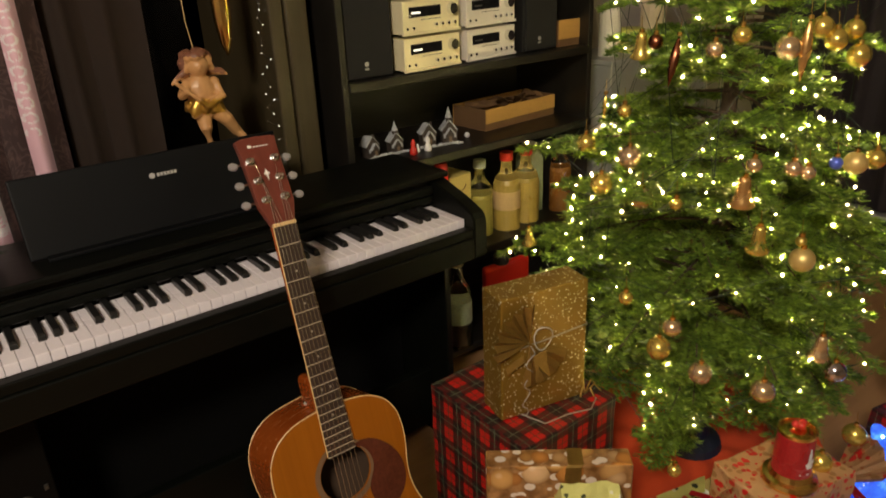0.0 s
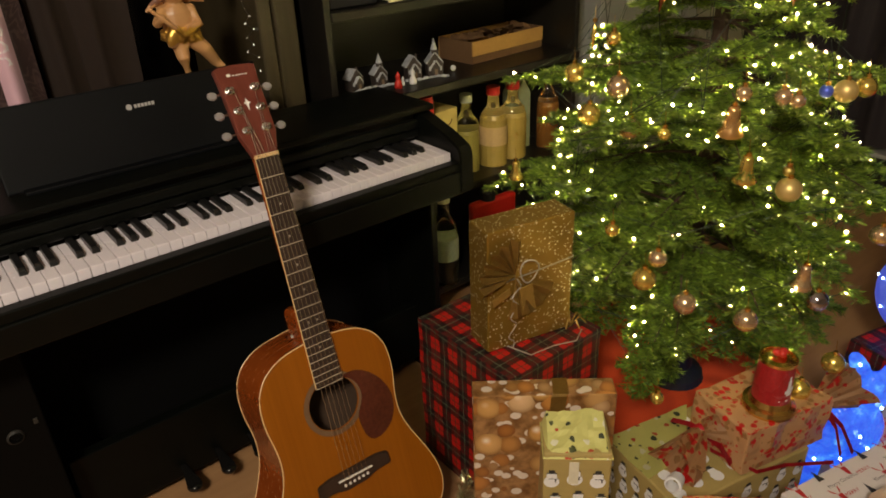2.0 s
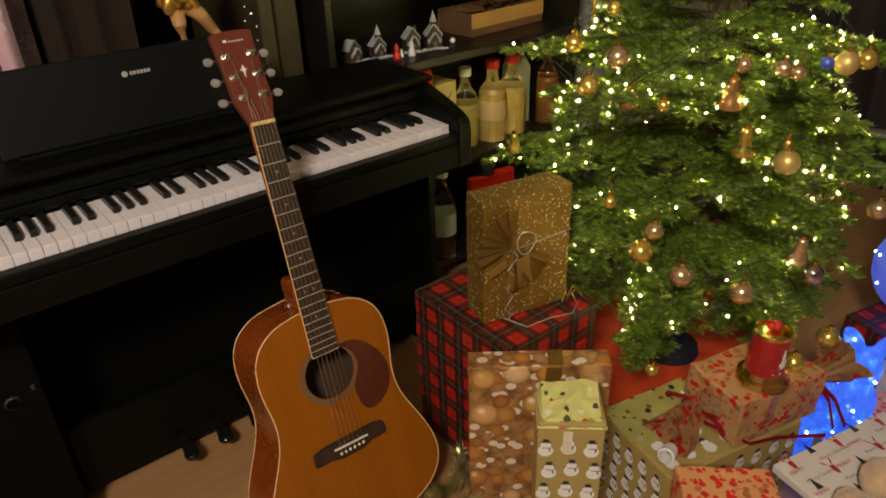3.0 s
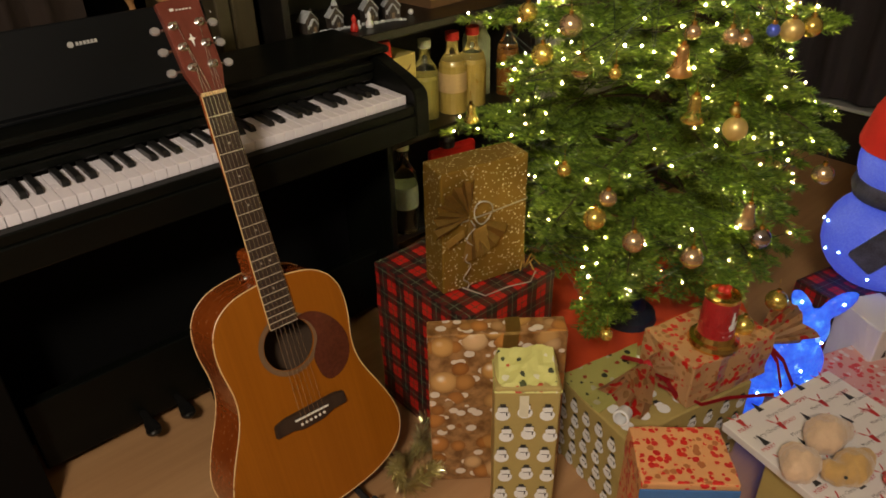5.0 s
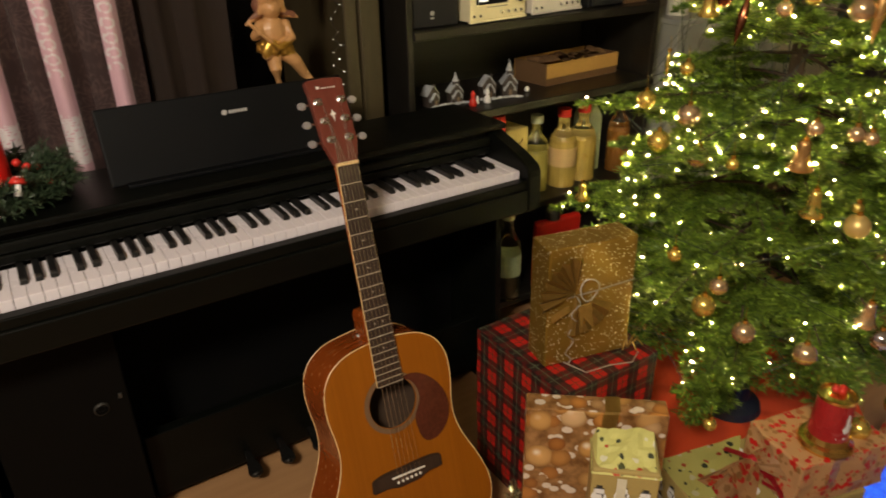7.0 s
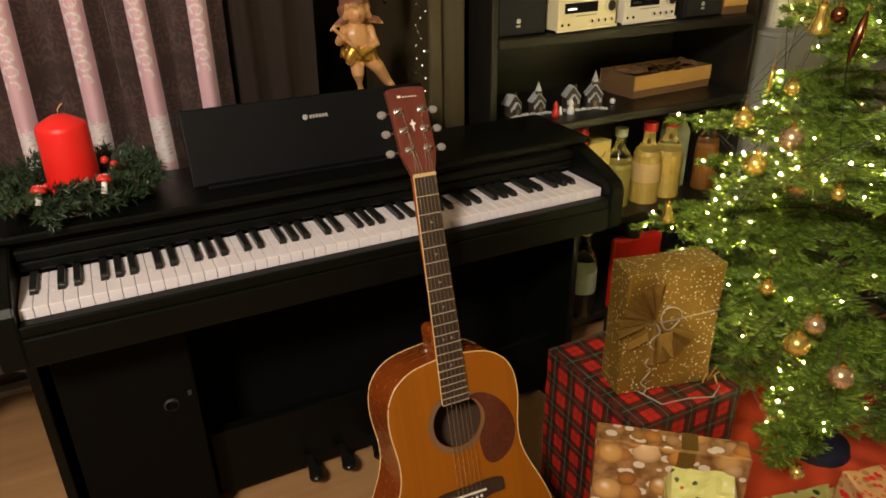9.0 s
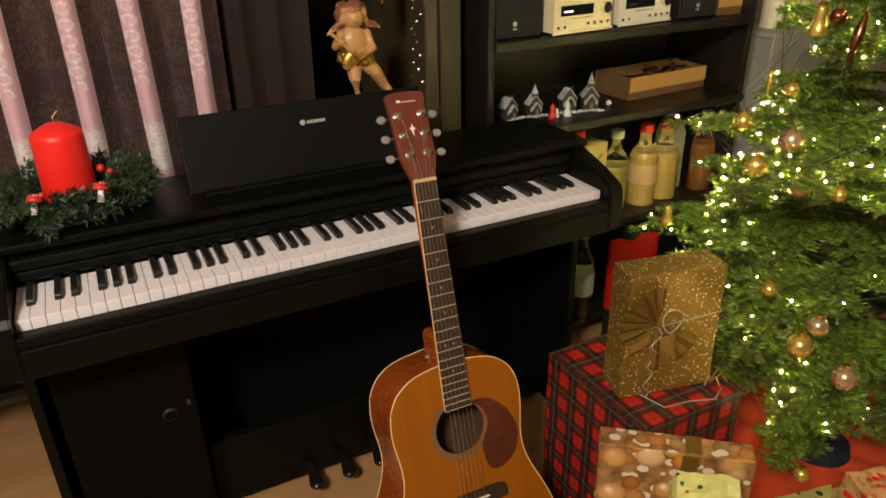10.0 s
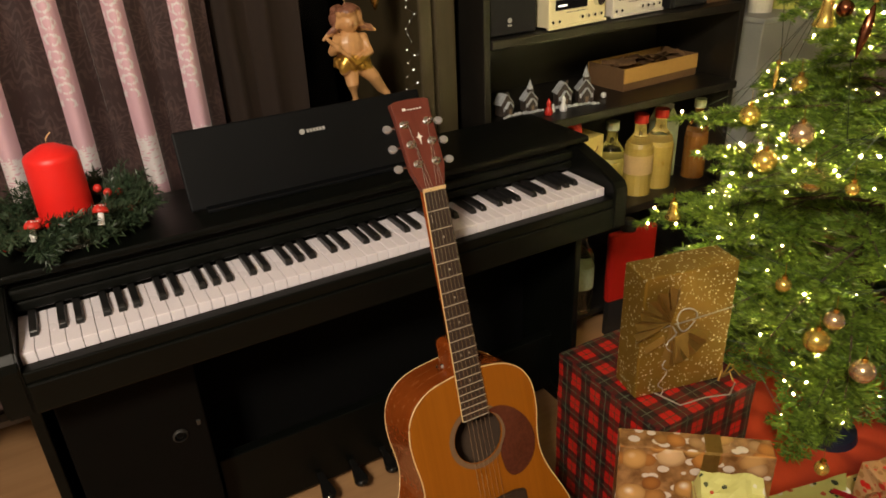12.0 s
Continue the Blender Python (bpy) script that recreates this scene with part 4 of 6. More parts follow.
bump(t_wax, b_wax, noise_tex(t_wax, coords(t_wax), 25, 3), 0.12, 0.003)
candle = tagged(empty("pillar_candle", pose(WC.x, WC.y, WC.z)), "thick red unlit pillar candle in the fir wreath", "candle")
part("wax", lathe_bm([(0, 0), (0.047, 0), (0.048, 0.006), (0.046, 0.146), (0.045, 0.153), (0.041, 0.158), (0.016, 0.172), (0, 0.175)], 40), m_wax, candle, smooth=True)
part("wick", tube_bm([(0, 0, 0.173), (0.001, 0, 0.183), (0.006, -0.001, 0.190), (0.011, -0.002, 0.194)], 0.0012, 6), CREAM, candle)

# ---- hanging cherub statue ----
SKIN, t_s, b_s = nodes_of("painted_carving")
c_s = t_s.nodes.new("ShaderNodeTexCoord")
z_s = t_s.nodes.new("ShaderNodeSeparateXYZ")
link(t_s, c_s.outputs["Object"], z_s.inputs[0])
h_s = maths(t_s, "MULTIPLY_ADD", noise_tex(t_s, coords(t_s), 45, 3), 0.03, z_s.outputs[2])
gilt = maths(t_s, "MULTIPLY", maths(t_s, "GREATER_THAN", h_s, 0.085), maths(t_s, "LESS_THAN", h_s, 0.118))
paint = mix(t_s, gilt, (0.50, 0.27, 0.11), (0.62, 0.38, 0.08))
behind = maths(t_s, "MULTIPLY", maths(t_s, "GREATER_THAN", h_s, 0.168), maths(t_s, "GREATER_THAN", z_s.outputs[1], -0.006))
hair = maths(t_s, "MAXIMUM", maths(t_s, "GREATER_THAN", h_s, 0.208), behind)
paint = mix(t_s, hair, paint, (0.20, 0.085, 0.05))
link(t_s, paint, b_s.inputs["Base Color"])
link(t_s, maths(t_s, "MULTIPLY", gilt, 0.9), b_s.inputs["Metallic"])
b_s.inputs["Roughness"].default_value = 0.36
bump(t_s, b_s, noise_tex(t_s, coords(t_s), 120, 3), 0.2, 0.001)
bm = bmesh.new()


def limb(points, r0, r1):
    tube_bm(points, r0, 12, bm, r1 / r0)
    ball_bm(r0, points[0], segs=12, bm=bm)
    ball_bm(r1, points[-1], segs=12, bm=bm)


ball_bm(0.024, (-0.002, -0.004, 0.176), (0.95, 1, 1.06), 16, bm)
ball_bm(0.005, (-0.006, -0.028, 0.173), (0.8, 1, 1.2), 8, bm)
for k in range(30):
    a, e = k * 2.4, 0.15 + 1.3 * ((k * 0.37) % 1)
    ball_bm(0.0085, (-0.001 + 0.025 * math.cos(a) * math.cos(e), -0.003 + 0.025 * math.sin(a) * math.cos(e), 0.182 + 0.025 * math.sin(e)), segs=8, bm=bm)
for sx in (-1, 1):
    for k in range(3):
        limb([(sx * 0.020, 0.004 * k - 0.006, 0.180 - 0.006 * k), (sx * (0.034 + 0.004 * k), 0.002, 0.163 - 0.004 * k), (sx * (0.050 + 0.005 * k), 0.0, 0.158 - 0.006 * k + 0.004 * sx)], 0.0085, 0.0035)
for k in range(44):
    a, e = k * 2.4, -0.5 + 1.2 * ((k * 0.37) % 1)
    ball_bm(0.0105, (0.028 * math.cos(a) * math.cos(e), 0.010 + 0.022 * math.sin(a) * math.cos(e) + 0.004, 0.184 + 0.024 * math.sin(e)), segs=8, bm=bm)
ball_bm(0.034, (-0.002, 0, 0.118), (0.95, 0.75, 1.25), 16, bm)
ball_bm(0.030, (0.006, 0, 0.082), (1.1, 0.9, 0.85), 16, bm)
limb([(0.028, -0.004, 0.138), (0.034, -0.022, 0.108), (-0.004, -0.034, 0.092)], 0.0115, 0.009)
limb([(-0.030, -0.002, 0.138), (-0.050, -0.02, 0.118), (-0.044, -0.036, 0.130)], 0.0115, 0.009)
limb([(-0.008, -0.004, 0.075), (-0.010, -0.016, 0.040), (-0.002, -0.004, 0.000)], 0.0195, 0.0085)
limb([(0.016, -0.004, 0.078), (0.040, -0.012, 0.052), (0.062, -0.004, 0.018), (0.072, -0.012, 0.006)], 0.0195, 0.008)
limb([(-0.064, -0.036, 0.150), (-0.030, -0.040, 0.116), (-0.008, -0.036, 0.094)], 0.0045, 0.006)
ball_bm(0.022, (-0.022, -0.020, 0.088), (0.7, 0.5, 1.2), 12, bm, pose(0, 0, 0, 0, 25, 0))
for k in range(12):
    a = k * math.pi / 6
    tube_bm([(0.036 * math.cos(a), 0.024 * math.sin(a), 0.096 + 0.004 * math.sin(3 * a)), (0.038 * math.cos(a + 0.4), 0.027 * math.sin(a + 0.4) - 0.002, 0.074 - 0.006 * math.cos(a))], 0.007, 6, bm)
for sx in (-0.9, 0.8):
    tube_bm([(sx * 0.022, 0.010, 0.170), (sx * 0.032, 0.012, 0.154), (sx * 0.044, 0.010, 0.150)], 0.010, 6, bm, 0.4)
cherub = part("hanging_statue", moved(bm, Matrix.Diagonal((1.02, 1.02, 0.98, 1))), SKIN, smooth=True)
cherub.location = (0.748, 0.315, 0.962)
fuse = cherub.modifiers.new("fuse", "REMESH")
fuse.mode, fuse.voxel_size, fuse.use_smooth_shade = "VOXEL", 0.0024, True
soften = cherub.modifiers.new("soften", "SMOOTH")
soften.factor, soften.iterations = 0.5, 4
tagged(cherub, "small carved and gilded wooden figure hanging by a cord", "statue")
cord = tagged(part("wire_hanger", tube_bm([(0.748, 0.325, 1.165), (0.742, 0.33, 1.225), (0.752, 0.36, 1.7), (0.752, 0.49, 2.30)], 0.0009, 5), CREAM), "thin pale cord hanging from the curtain rod", "cord")
drop = tagged(empty("glass_icicle", pose(0.852, 0.40, 1.135)), "long gold glass icicle hanging at the window", "ornament")
part("icicle", lathe_bm([(0, 0), (0.004, 0.006), (0.013, 0.03), (0.020, 0.08), (0.021, 0.16), (0.016, 0.24), (0.006, 0.27), (0, 0.272)], 18), GOLD_METAL, drop, smooth=True)
part("cord", tube_bm([(0, 0, 0.27), (0, 0.09, 1.17)], 0.0008, 5), CREAM, drop)

# tiny lights hung along the casing
sill_lights = tagged(empty("window_light_string", pose(0.976, 0.475, 0)), "string of tiny white lights hanging beside the window", "fairy lights")
TINY = glow("tiny_led", (1.0, 0.95, 0.8), 5)
wr = random.Random(4)
path = []
for k in range(34):
    p = (wr.uniform(-0.012, 0.012) - (0.02 if k < 14 and k % 2 else 0.0), wr.uniform(-0.01, 0.01), 0.80 + 0.017 * k)
    path.append(p)
    part("bulb", ball_bm(wr.uniform(0.0006, 0.0015), p, segs=6), TINY, sill_lights)
part("wire", tube_bm(path + [(0, 0, 1.6), (0, -0.06, 2.30)], 0.0005, 4), SPEAKER, sill_lights)


# ---- gift wrap ----
def uv_sep(t):
    c = t.nodes.new("ShaderNodeTexCoord")
    s = t.nodes.new("ShaderNodeSeparateXYZ")
    link(t, c.outputs["UV"], s.inputs[0])
    return c.outputs["UV"], s.outputs[0], s.outputs[1]


def crumple(t, b, strength=0.35):
    v = coords(t)
    n = noise_tex(t, v, 14, 3, 0.5)
    vor = t.nodes.new("ShaderNodeTexVoronoi")
    vor.inputs["Scale"].default_value = 16
    link(t, v, vor.inputs["Vector"])
    h = maths(t, "MULTIPLY_ADD", vor.outputs["Distance"], 0.5, n)
    bump(t, b, h, strength, 0.006)


def stripe(t, u, period, lo, hi):
    f = maths(t, "FRACT", maths(t, "DIVIDE", u, period))
    return maths(t, "MULTIPLY", maths(t, "GREATER_THAN", f, lo), maths(t, "LESS_THAN", f, hi))


def tartan_paper():
    m, t, b = nodes_of("tartan_paper")
    _, u, v = uv_sep(t)
    p = 0.064
    bu, bv = stripe(t, u, p, 0.0, 0.5), stripe(t, v, p, 0.0, 0.5)
    col = mix(t, maths(t, "MULTIPLY", bu, 0.86), (0.52, 0.015, 0.012), (0.012, 0.012, 0.012))
    col = mix(t, maths(t, "MULTIPLY", bv, 0.80), col, (0.012, 0.014, 0.012))
    for w in (u, v):
        col = mix(t, stripe(t, w, p, 0.24, 0.262), col, (0.16, 0.22, 0.14))
        col = mix(t, stripe(t, w, p, 0.73, 0.76), col, (0.02, 0.06, 0.03))
    link(t, col, b.inputs["Base Color"])
    b.inputs["Roughness"].default_value = 0.32
    crumple(t, b, 0.3)
    return m


def gold_paper():
    m, t, b = nodes_of("gold_dotted_paper")
    uv, u, v = uv_sep(t)
    vor = t.nodes.new("ShaderNodeTexVoronoi")
    vor.inputs["Scale"].default_value = 140
    link(t, uv, vor.inputs["Vector"])
    size = maths(t, "MULTIPLY_ADD", vor.outputs["Color"], 0.28, 0.09)
    dot = maths(t, "LESS_THAN", vor.outputs["Distance"], size)
    n = noise_tex(t, coords(t), 7, 3)
    base = ramp(t, n, [(0.3, (0.25, 0.145, 0.02)), (0.7, (0.38, 0.235, 0.04))])
    link(t, mix(t, dot, base, (0.98, 0.88, 0.58)), b.inputs["Base Color"])
    b.inputs["Metallic"].default_value = 0.55
    b.inputs["Roughness"].default_value = 0.38
    crumple(t, b, 0.22)
    return m


def bauble_paper():
    m, t, b = nodes_of("bauble_print_paper")
    uv, u, v = uv_sep(t)
    back = t.nodes.new("ShaderNodeTexVoronoi")
    back.inputs["Scale"].default_value = 1.0
    link(t, coords(t, (30, 38, 1), "UV"), back.inputs["Vector"])
    leaf = maths(t, "LESS_THAN", back.outputs["Distance"], 0.34)
    ground = ramp(t, noise_tex(t, uv, 40, 3), [(0.35, (0.16, 0.07, 0.02)), (0.65, (0.40, 0.21, 0.08))])
    ground = mix(t, leaf, ground, (0.70, 0.60, 0.50))
    vor = t.nodes.new("ShaderNodeTexVoronoi")
    vor.inputs["Scale"].default_value, vor.inputs["Randomness"].default_value = 19, 0.8
    link(t, uv, vor.inputs["Vector"])
    s = t.nodes.new("ShaderNodeSeparateColor")
    link(t, vor.outputs["Color"], s.inputs[0])
    size = maths(t, "MULTIPLY_ADD", s.outputs[1], 0.20, 0.42)
    inside = maths(t, "LESS_THAN", vor.outputs["Distance"], size)
    hue = ramp(t, s.outputs[0], [(0.0, (0.64, 0.30, 0.08)), (0.35, (0.46, 0.19, 0.045)), (0.7, (0.62, 0.36, 0.12)), (1.0, (0.72, 0.50, 0.28))])
    rim = ramp(t, maths(t, "DIVIDE", vor.outputs["Distance"], size), [(0.0, (1.3, 1.25, 1.15)), (0.25, (1.05, 1, 0.95)), (0.7, (0.85, 0.8, 0.72)), (1.0, (0.45, 0.36, 0.28))])
    mul = t.nodes.new("ShaderNodeMix")
    mul.data_type, mul.blend_type = "RGBA", "MULTIPLY"
    mul.inputs[0].default_value = 1.0
    link(t, hue, mul.inputs[6])
    link(t, rim, mul.inputs[7])
    # printed gleam on each ball
    off = t.nodes.new("ShaderNodeVectorMath")
    off.operation = "DISTANCE"
    add = t.nodes.new("ShaderNodeVectorMath")
    add.inputs[1].default_value = (-0.006, 0.008, 0)
    link(t, vor.outputs["Position"], add.inputs[0])
    link(t, add.outputs[0], off.inputs[0])
    link(t, uv, off.inputs[1])
    gleam = ramp(t, off.outputs["Value"], [(0.0, (1, 1, 1)), (0.0055, (0.5, 0.5, 0.5)), (0.010, (0, 0, 0))])
    ball = mix(t, gleam, mul.outputs[2], (0.95, 0.85, 0.68))
    link(t, mix(t, inside, ground, ball), b.inputs["Base Color"])
    b.inputs["Roughness"].default_value = 0.3
    crumple(t, b, 0.15)
    return m


def motif_paper(name, base, spots, density=55, cut=0.30, rough=0.38, big=True):
    """Paper with small printed motifs, shaped by a stretched cell pattern."""
    m, t, b = nodes_of(name)
    uv, u, v = uv_sep(t)
    warp = noise_tex(t, uv, 90, 2)
    vor = t.nodes.new("ShaderNodeTexVoronoi")
    vor.inputs["Scale"].default_value = density
    link(t, uv, vor.inputs["Vector"])
    d = maths(t, "MULTIPLY_ADD", warp, 0.55, maths(t, "SUBTRACT", vor.outputs["Distance"], 0.28))
    s = t.nodes.new("ShaderNodeSeparateColor")
    link(t, vor.outputs["Color"], s.inputs[0])
    mark = maths(t, "LESS_THAN", d, maths(t, "MULTIPLY_ADD", s.outputs[1], cut * 0.8, cut * 0.4))
    pick = ramp(t, s.outputs[0], [(k / len(spots), c) for k, c in enumerate(spots)], True)
    col = mix(t, mark, base, pick)
    if big:
        wide = t.nodes.new("ShaderNodeTexVoronoi")
        wide.inputs["Scale"].default_value = density * 0.4
        link(t, uv, wide.inputs["Vector"])
        dd = maths(t, "MULTIPLY_ADD", noise_tex(t, uv, density * 1.3, 3, 0.7), 1.1, maths(t, "SUBTRACT", wide.outputs["Distance"], 0.55))
        col = mix(t, maths(t, "LESS_THAN", dd, 0.18), col, spots[0])
    link(t, col, b.inputs["Base Color"])
    b.inputs["Roughness"].default_value = rough
    crumple(t, b, 0.3)
    return m


TARTAN, GOLDP, BAUBLEP = tartan_paper(), gold_paper(), bauble_paper()
REINDEER = motif_paper("reindeer_paper", (0.50, 0.28, 0.13), [(0.58, 0.015, 0.012), (0.40, 0.13, 0.04), (0.5, 0.02, 0.015), (0.33, 0.17, 0.06)], 68, 0.46)
SALMON = motif_paper("salmon_paper", (0.70, 0.34, 0.14), [(0.68, 0.02, 0.015), (0.45, 0.15, 0.05), (0.65, 0.03, 0.02), (0.6, 0.02, 0.02)], 74, 0.48)
PINKP = motif_paper("pink_paper", (0.65, 0.33, 0.3), [(0.65, 0.05, 0.06), (0.7, 0.6, 0.6), (0.6, 0.04, 0.05)], 60, 0.42)
KRAFT = plain("kraft_paper", (0.42, 0.32, 0.11), 0.5, vary=0.08, scale=20)
LIME = motif_paper("lime_paper", (0.62, 0.60, 0.20), [(0.5, 0.08, 0.03), (0.05, 0.06, 0.03), (0.08, 0.09, 0.03), (0.7, 0.68, 0.5)], 52, 0.34, rough=0.6, big=False)
WHITEP = plain("white_wrap", (0.72, 0.68, 0.66), 0.42, vary=0.03)
RIBBON_RED = plain("red_ribbon", (0.38, 0.01, 0.02), 0.3, vary=0.15)
RIBBON_GOLD = plain("gold_ribbon", (0.42, 0.26, 0.065), 0.36, 0.55, vary=0.2, relief=0.2)
RIBBON_SILVER = plain("silver_ribbon", (0.62, 0.58, 0.52), 0.3, 0.6, vary=0.1)
PRINT_BLACK = plain("print_black", (0.03, 0.03, 0.03), 0.5)
PRINT_RED = plain("print_red", (0.5, 0.03, 0.03), 0.45)


def wrapped(name, w, d, h, m, paper, label, category="gift", slump=0.003):
    """A wrapped box with soft creased edges; the wrap follows each face in metres."""
    g = tagged(empty(name, m), label, category, "presents round the tree")
    bm = box_bm((0, 0, 0), (w, d, h), min(0.004, h * 0.1), 2)
    bmesh.ops.subdivide_edges(bm, edges=[e for e in bm.edges if e.calc_length() > 0.05], cuts=6, use_grid_fill=True)
    bmesh.ops.triangulate(bm, faces=[f for f in bm.faces if len(f.verts) > 4])
    for v in bm.verts:
        if v.co.z > 0.004:
            v.co += slump * Vector((noise.noise(v.co * 22 + m.translation * 9), noise.noise(v.co * 22 + Vector((7, 3, 1))), 0.6 * noise.noise(v.co * 18 + Vector((2, 9, 4)))))
    uv = bm.loops.layers.uv.new("UVMap")
    bm.normal_update()
    for f in bm.faces:
        a = max(range(3), key=lambda k: abs(f.normal[k]))
        for loop in f.loops:
            c = loop.vert.co
            loop[uv].uv = {0: (c.y + 0.31, c.z), 1: (c.x, c.z), 2: (c.x, c.y + 0.67)}[a]
    part("wrapping", bm, paper, g)
    return g


def ribbon_strip(points, width, side, thick=0.0006):
    """A flat ribbon along points; side gives its width's direction."""
    bm = bmesh.new()
    side = Vector(side).normalized() * width / 2
    pts = [Vector(p) for p in points]
    rows = [(bm.verts.new(p - side), bm.verts.new(p + side)) for p in pts]
    for a, b in zip(rows, rows[1:]):
        bm.faces.new((a[0], a[1], b[1], b[0]))
    bmesh.ops.solidify(bm, geom=list(bm.faces), thickness=thick)
    return bm


# tartan box
tartan = wrapped("gift_box", 0.285, 0.315, 0.41, pose(1.020, -0.418, 0), TARTAN, "large red and black tartan-wrapped gift box on the floor")
part("ribbon_tail", tube_bm([(0.07, 0.10, 0.414), (0.09, 0.03, 0.413), (0.15, 0.02, 0.414), (0.20, 0.0, 0.414), (0.24, 0.02, 0.415)], 0.0016, 6), RIBBON_SILVER, tartan)
bm = bmesh.new()
for k in range(7):
    a = k * 0.9
    tube_bm([(0.235, 0.05, 0.413), (0.235 + 0.02 * math.cos(a), 0.05 + 0.02 * math.sin(a), 0.44), (0.235 + 0.035 * math.cos(a), 0.05 + 0.035 * math.sin(a), 0.425)], 0.002, 6, bm)
part("gold_bow", bm, RIBBON_GOLD, tartan)

# gold box on the tartan box, with a fan bow
GB = pose(1.046, -0.322, 0.412, 0, 0, -12.5)
goldbox = wrapped("gift_box", 0.212, 0.078, 0.287, GB, GOLDP, "upright gold-dotted gift box with a pleated bow", slump=0.0015)
bm = ribbon_strip([(0, -0.0025, 0.165), (0.107, -0.003, 0.172), (0.212, -0.0025, 0.182), (0.2145, 0.04, 0.184)], 0.004, (0, 0, 1))
part("band", bm, RIBBON_SILVER, goldbox)


def fan(cx, cz, a0, a1, r, folds, y):
    bm = bmesh.new()
    c = bm.verts.new((cx, y, cz))
    prev = None
    for k in range(folds * 2 + 1):
        a = math.radians(a0 + (a1 - a0) * k / (folds * 2))
        yy = y - (0.016 if k % 2 else 0.006)
        rr = r * (0.94 if k % 2 else 1.0)
        v = bm.verts.new((cx + rr * math.cos(a), yy, cz + rr * math.sin(a)))
        mid = bm.verts.new((cx + 0.45 * rr * math.cos(a), y - (0.011 if k % 2 else 0.005), cz + 0.45 * rr * math.sin(a)))
        if prev:
            bm.faces.new((prev[1], mid, v, prev[0]))
            bm.faces.new((c, mid, prev[1]))
        prev = (v, mid)
    bmesh.ops.solidify(bm, geom=list(bm.faces), thickness=0.0006)
    return bm


bow = part("bow", fan(0.064, 0.178, 84, 200, 0.090, 7, -0.004), RIBBON_GOLD, goldbox, "pleated gold ribbon bow")
part("bow_lower", fan(0.064, 0.175, 258, 338, 0.100, 4, -0.004), RIBBON_GOLD, bow)
part("bow_tail", moved(box_bm((-0.024, -0.004, -0.009), (0.024, -0.001, 0.009), 0.001), pose(0.024, -0.012, 0.140, 0, -18, 6)), RIBBON_GOLD, bow)
part("bow_tail", moved(box_bm((-0.014, -0.004, -0.045), (0.018, -0.001, 0.03), 0.001), pose(0.086, -0.012, 0.125, 6, -12, 0)), RIBBON_GOLD, bow)
part("ribbon_loop", tube_bm([(0.090 + 0.022 * math.cos(a), -0.018 - 0.004 * math.sin(2 * a), 0.187 + 0.026 * math.sin(a)) for a in [2 * math.pi * k / 20 for k in range(20)]], 0.0016, 6), RIBBON_SILVER, bow)
part("ribbon_curl", tube_bm([(0.064, -0.010, 0.172)] + [(0.064 - 0.004 * k / 6 + 0.010 * math.sin(k * 0.9), -0.014 - 0.003 * math.cos(k), 0.165 - 0.0066 * k) for k in range(1, 25)], 0.0014, 6), RIBBON_SILVER, bow)

# bauble-print box, leaning upright against the tartan box
ang = math.degrees(math.atan2(-0.181, 0.219))
baub = wrapped("gift_box", 0.284, 0.052, 0.42, pose(0.953, -0.375, 0, 0, 0, ang) @ pose(0, -0.052, 0), BAUBLEP, "tall flat gift box printed with bronze baubles", slump=0.0015)
part("ribbon", ribbon_strip([(0.175, 0.05, 0.4225), (0.172, 0.0, 0.4228), (0.168, -0.003, 0.418), (0.166, -0.003, 0.37)], 0.03, (1, 0, 0.02)), RIBBON_GOLD, baub)

# snowman-print box
ang = math.degrees(math.atan2(-0.081, 0.088))
SM = pose(0.914, -0.612, 0, 0, 0, ang)
SMW, SMH = 0.120, 0.418
snowbox = wrapped("gift_box", SMW, 0.090, SMH, SM, KRAFT, "tall slim gift box printed with rows of snowmen", slump=0.0015)


def disc(bm, cx, cz, r, y, sx=1.0):
    vs = [bm.verts.new((cx + sx * r * math.cos(a), y, cz + r * math.sin(a))) for a in [2 * math.pi * k / 14 for k in range(14)]]
    bm.faces.new(vs)


def snowman_print(parent, cols, rows, x0, dx, z0, dz, m):
    white, black = bmesh.new(), bmesh.new()
    for i in range(cols):
        for j in range(rows):
            cx, cz = x0 + dx * i + (0.004 if j % 2 else -0.004), z0 + dz * j + (0.006 if i % 2 else 0)
            disc(white, cx, cz, 0.0142, -0.0022)
            disc(white, cx, cz + 0.0145, 0.0095, -0.0024)
            box_bm((cx - 0.0095, -0.0027, cz + 0.0195), (cx + 0.0095, -0.002, cz + 0.0212), bm=black)
            box_bm((cx - 0.0055, -0.0027, cz + 0.0212), (cx + 0.0055, -0.002, cz + 0.0275), bm=black)
            box_bm((cx - 0.0055, -0.0028, cz + 0.0065), (cx + 0.0105, -0.0025, cz + 0.0078), bm=black)
            box_bm((cx + 0.006, -0.0028, cz - 0.001), (cx + 0.0085, -0.0025, cz + 0.006), bm=black)
    for b in (white, black):
        moved(b, m)
    tagged(part("snowman_print", white, SNOW, parent), kind="stuff")
    tagged(part("hat_print", black, PRINT_BLACK, parent), kind="stuff")


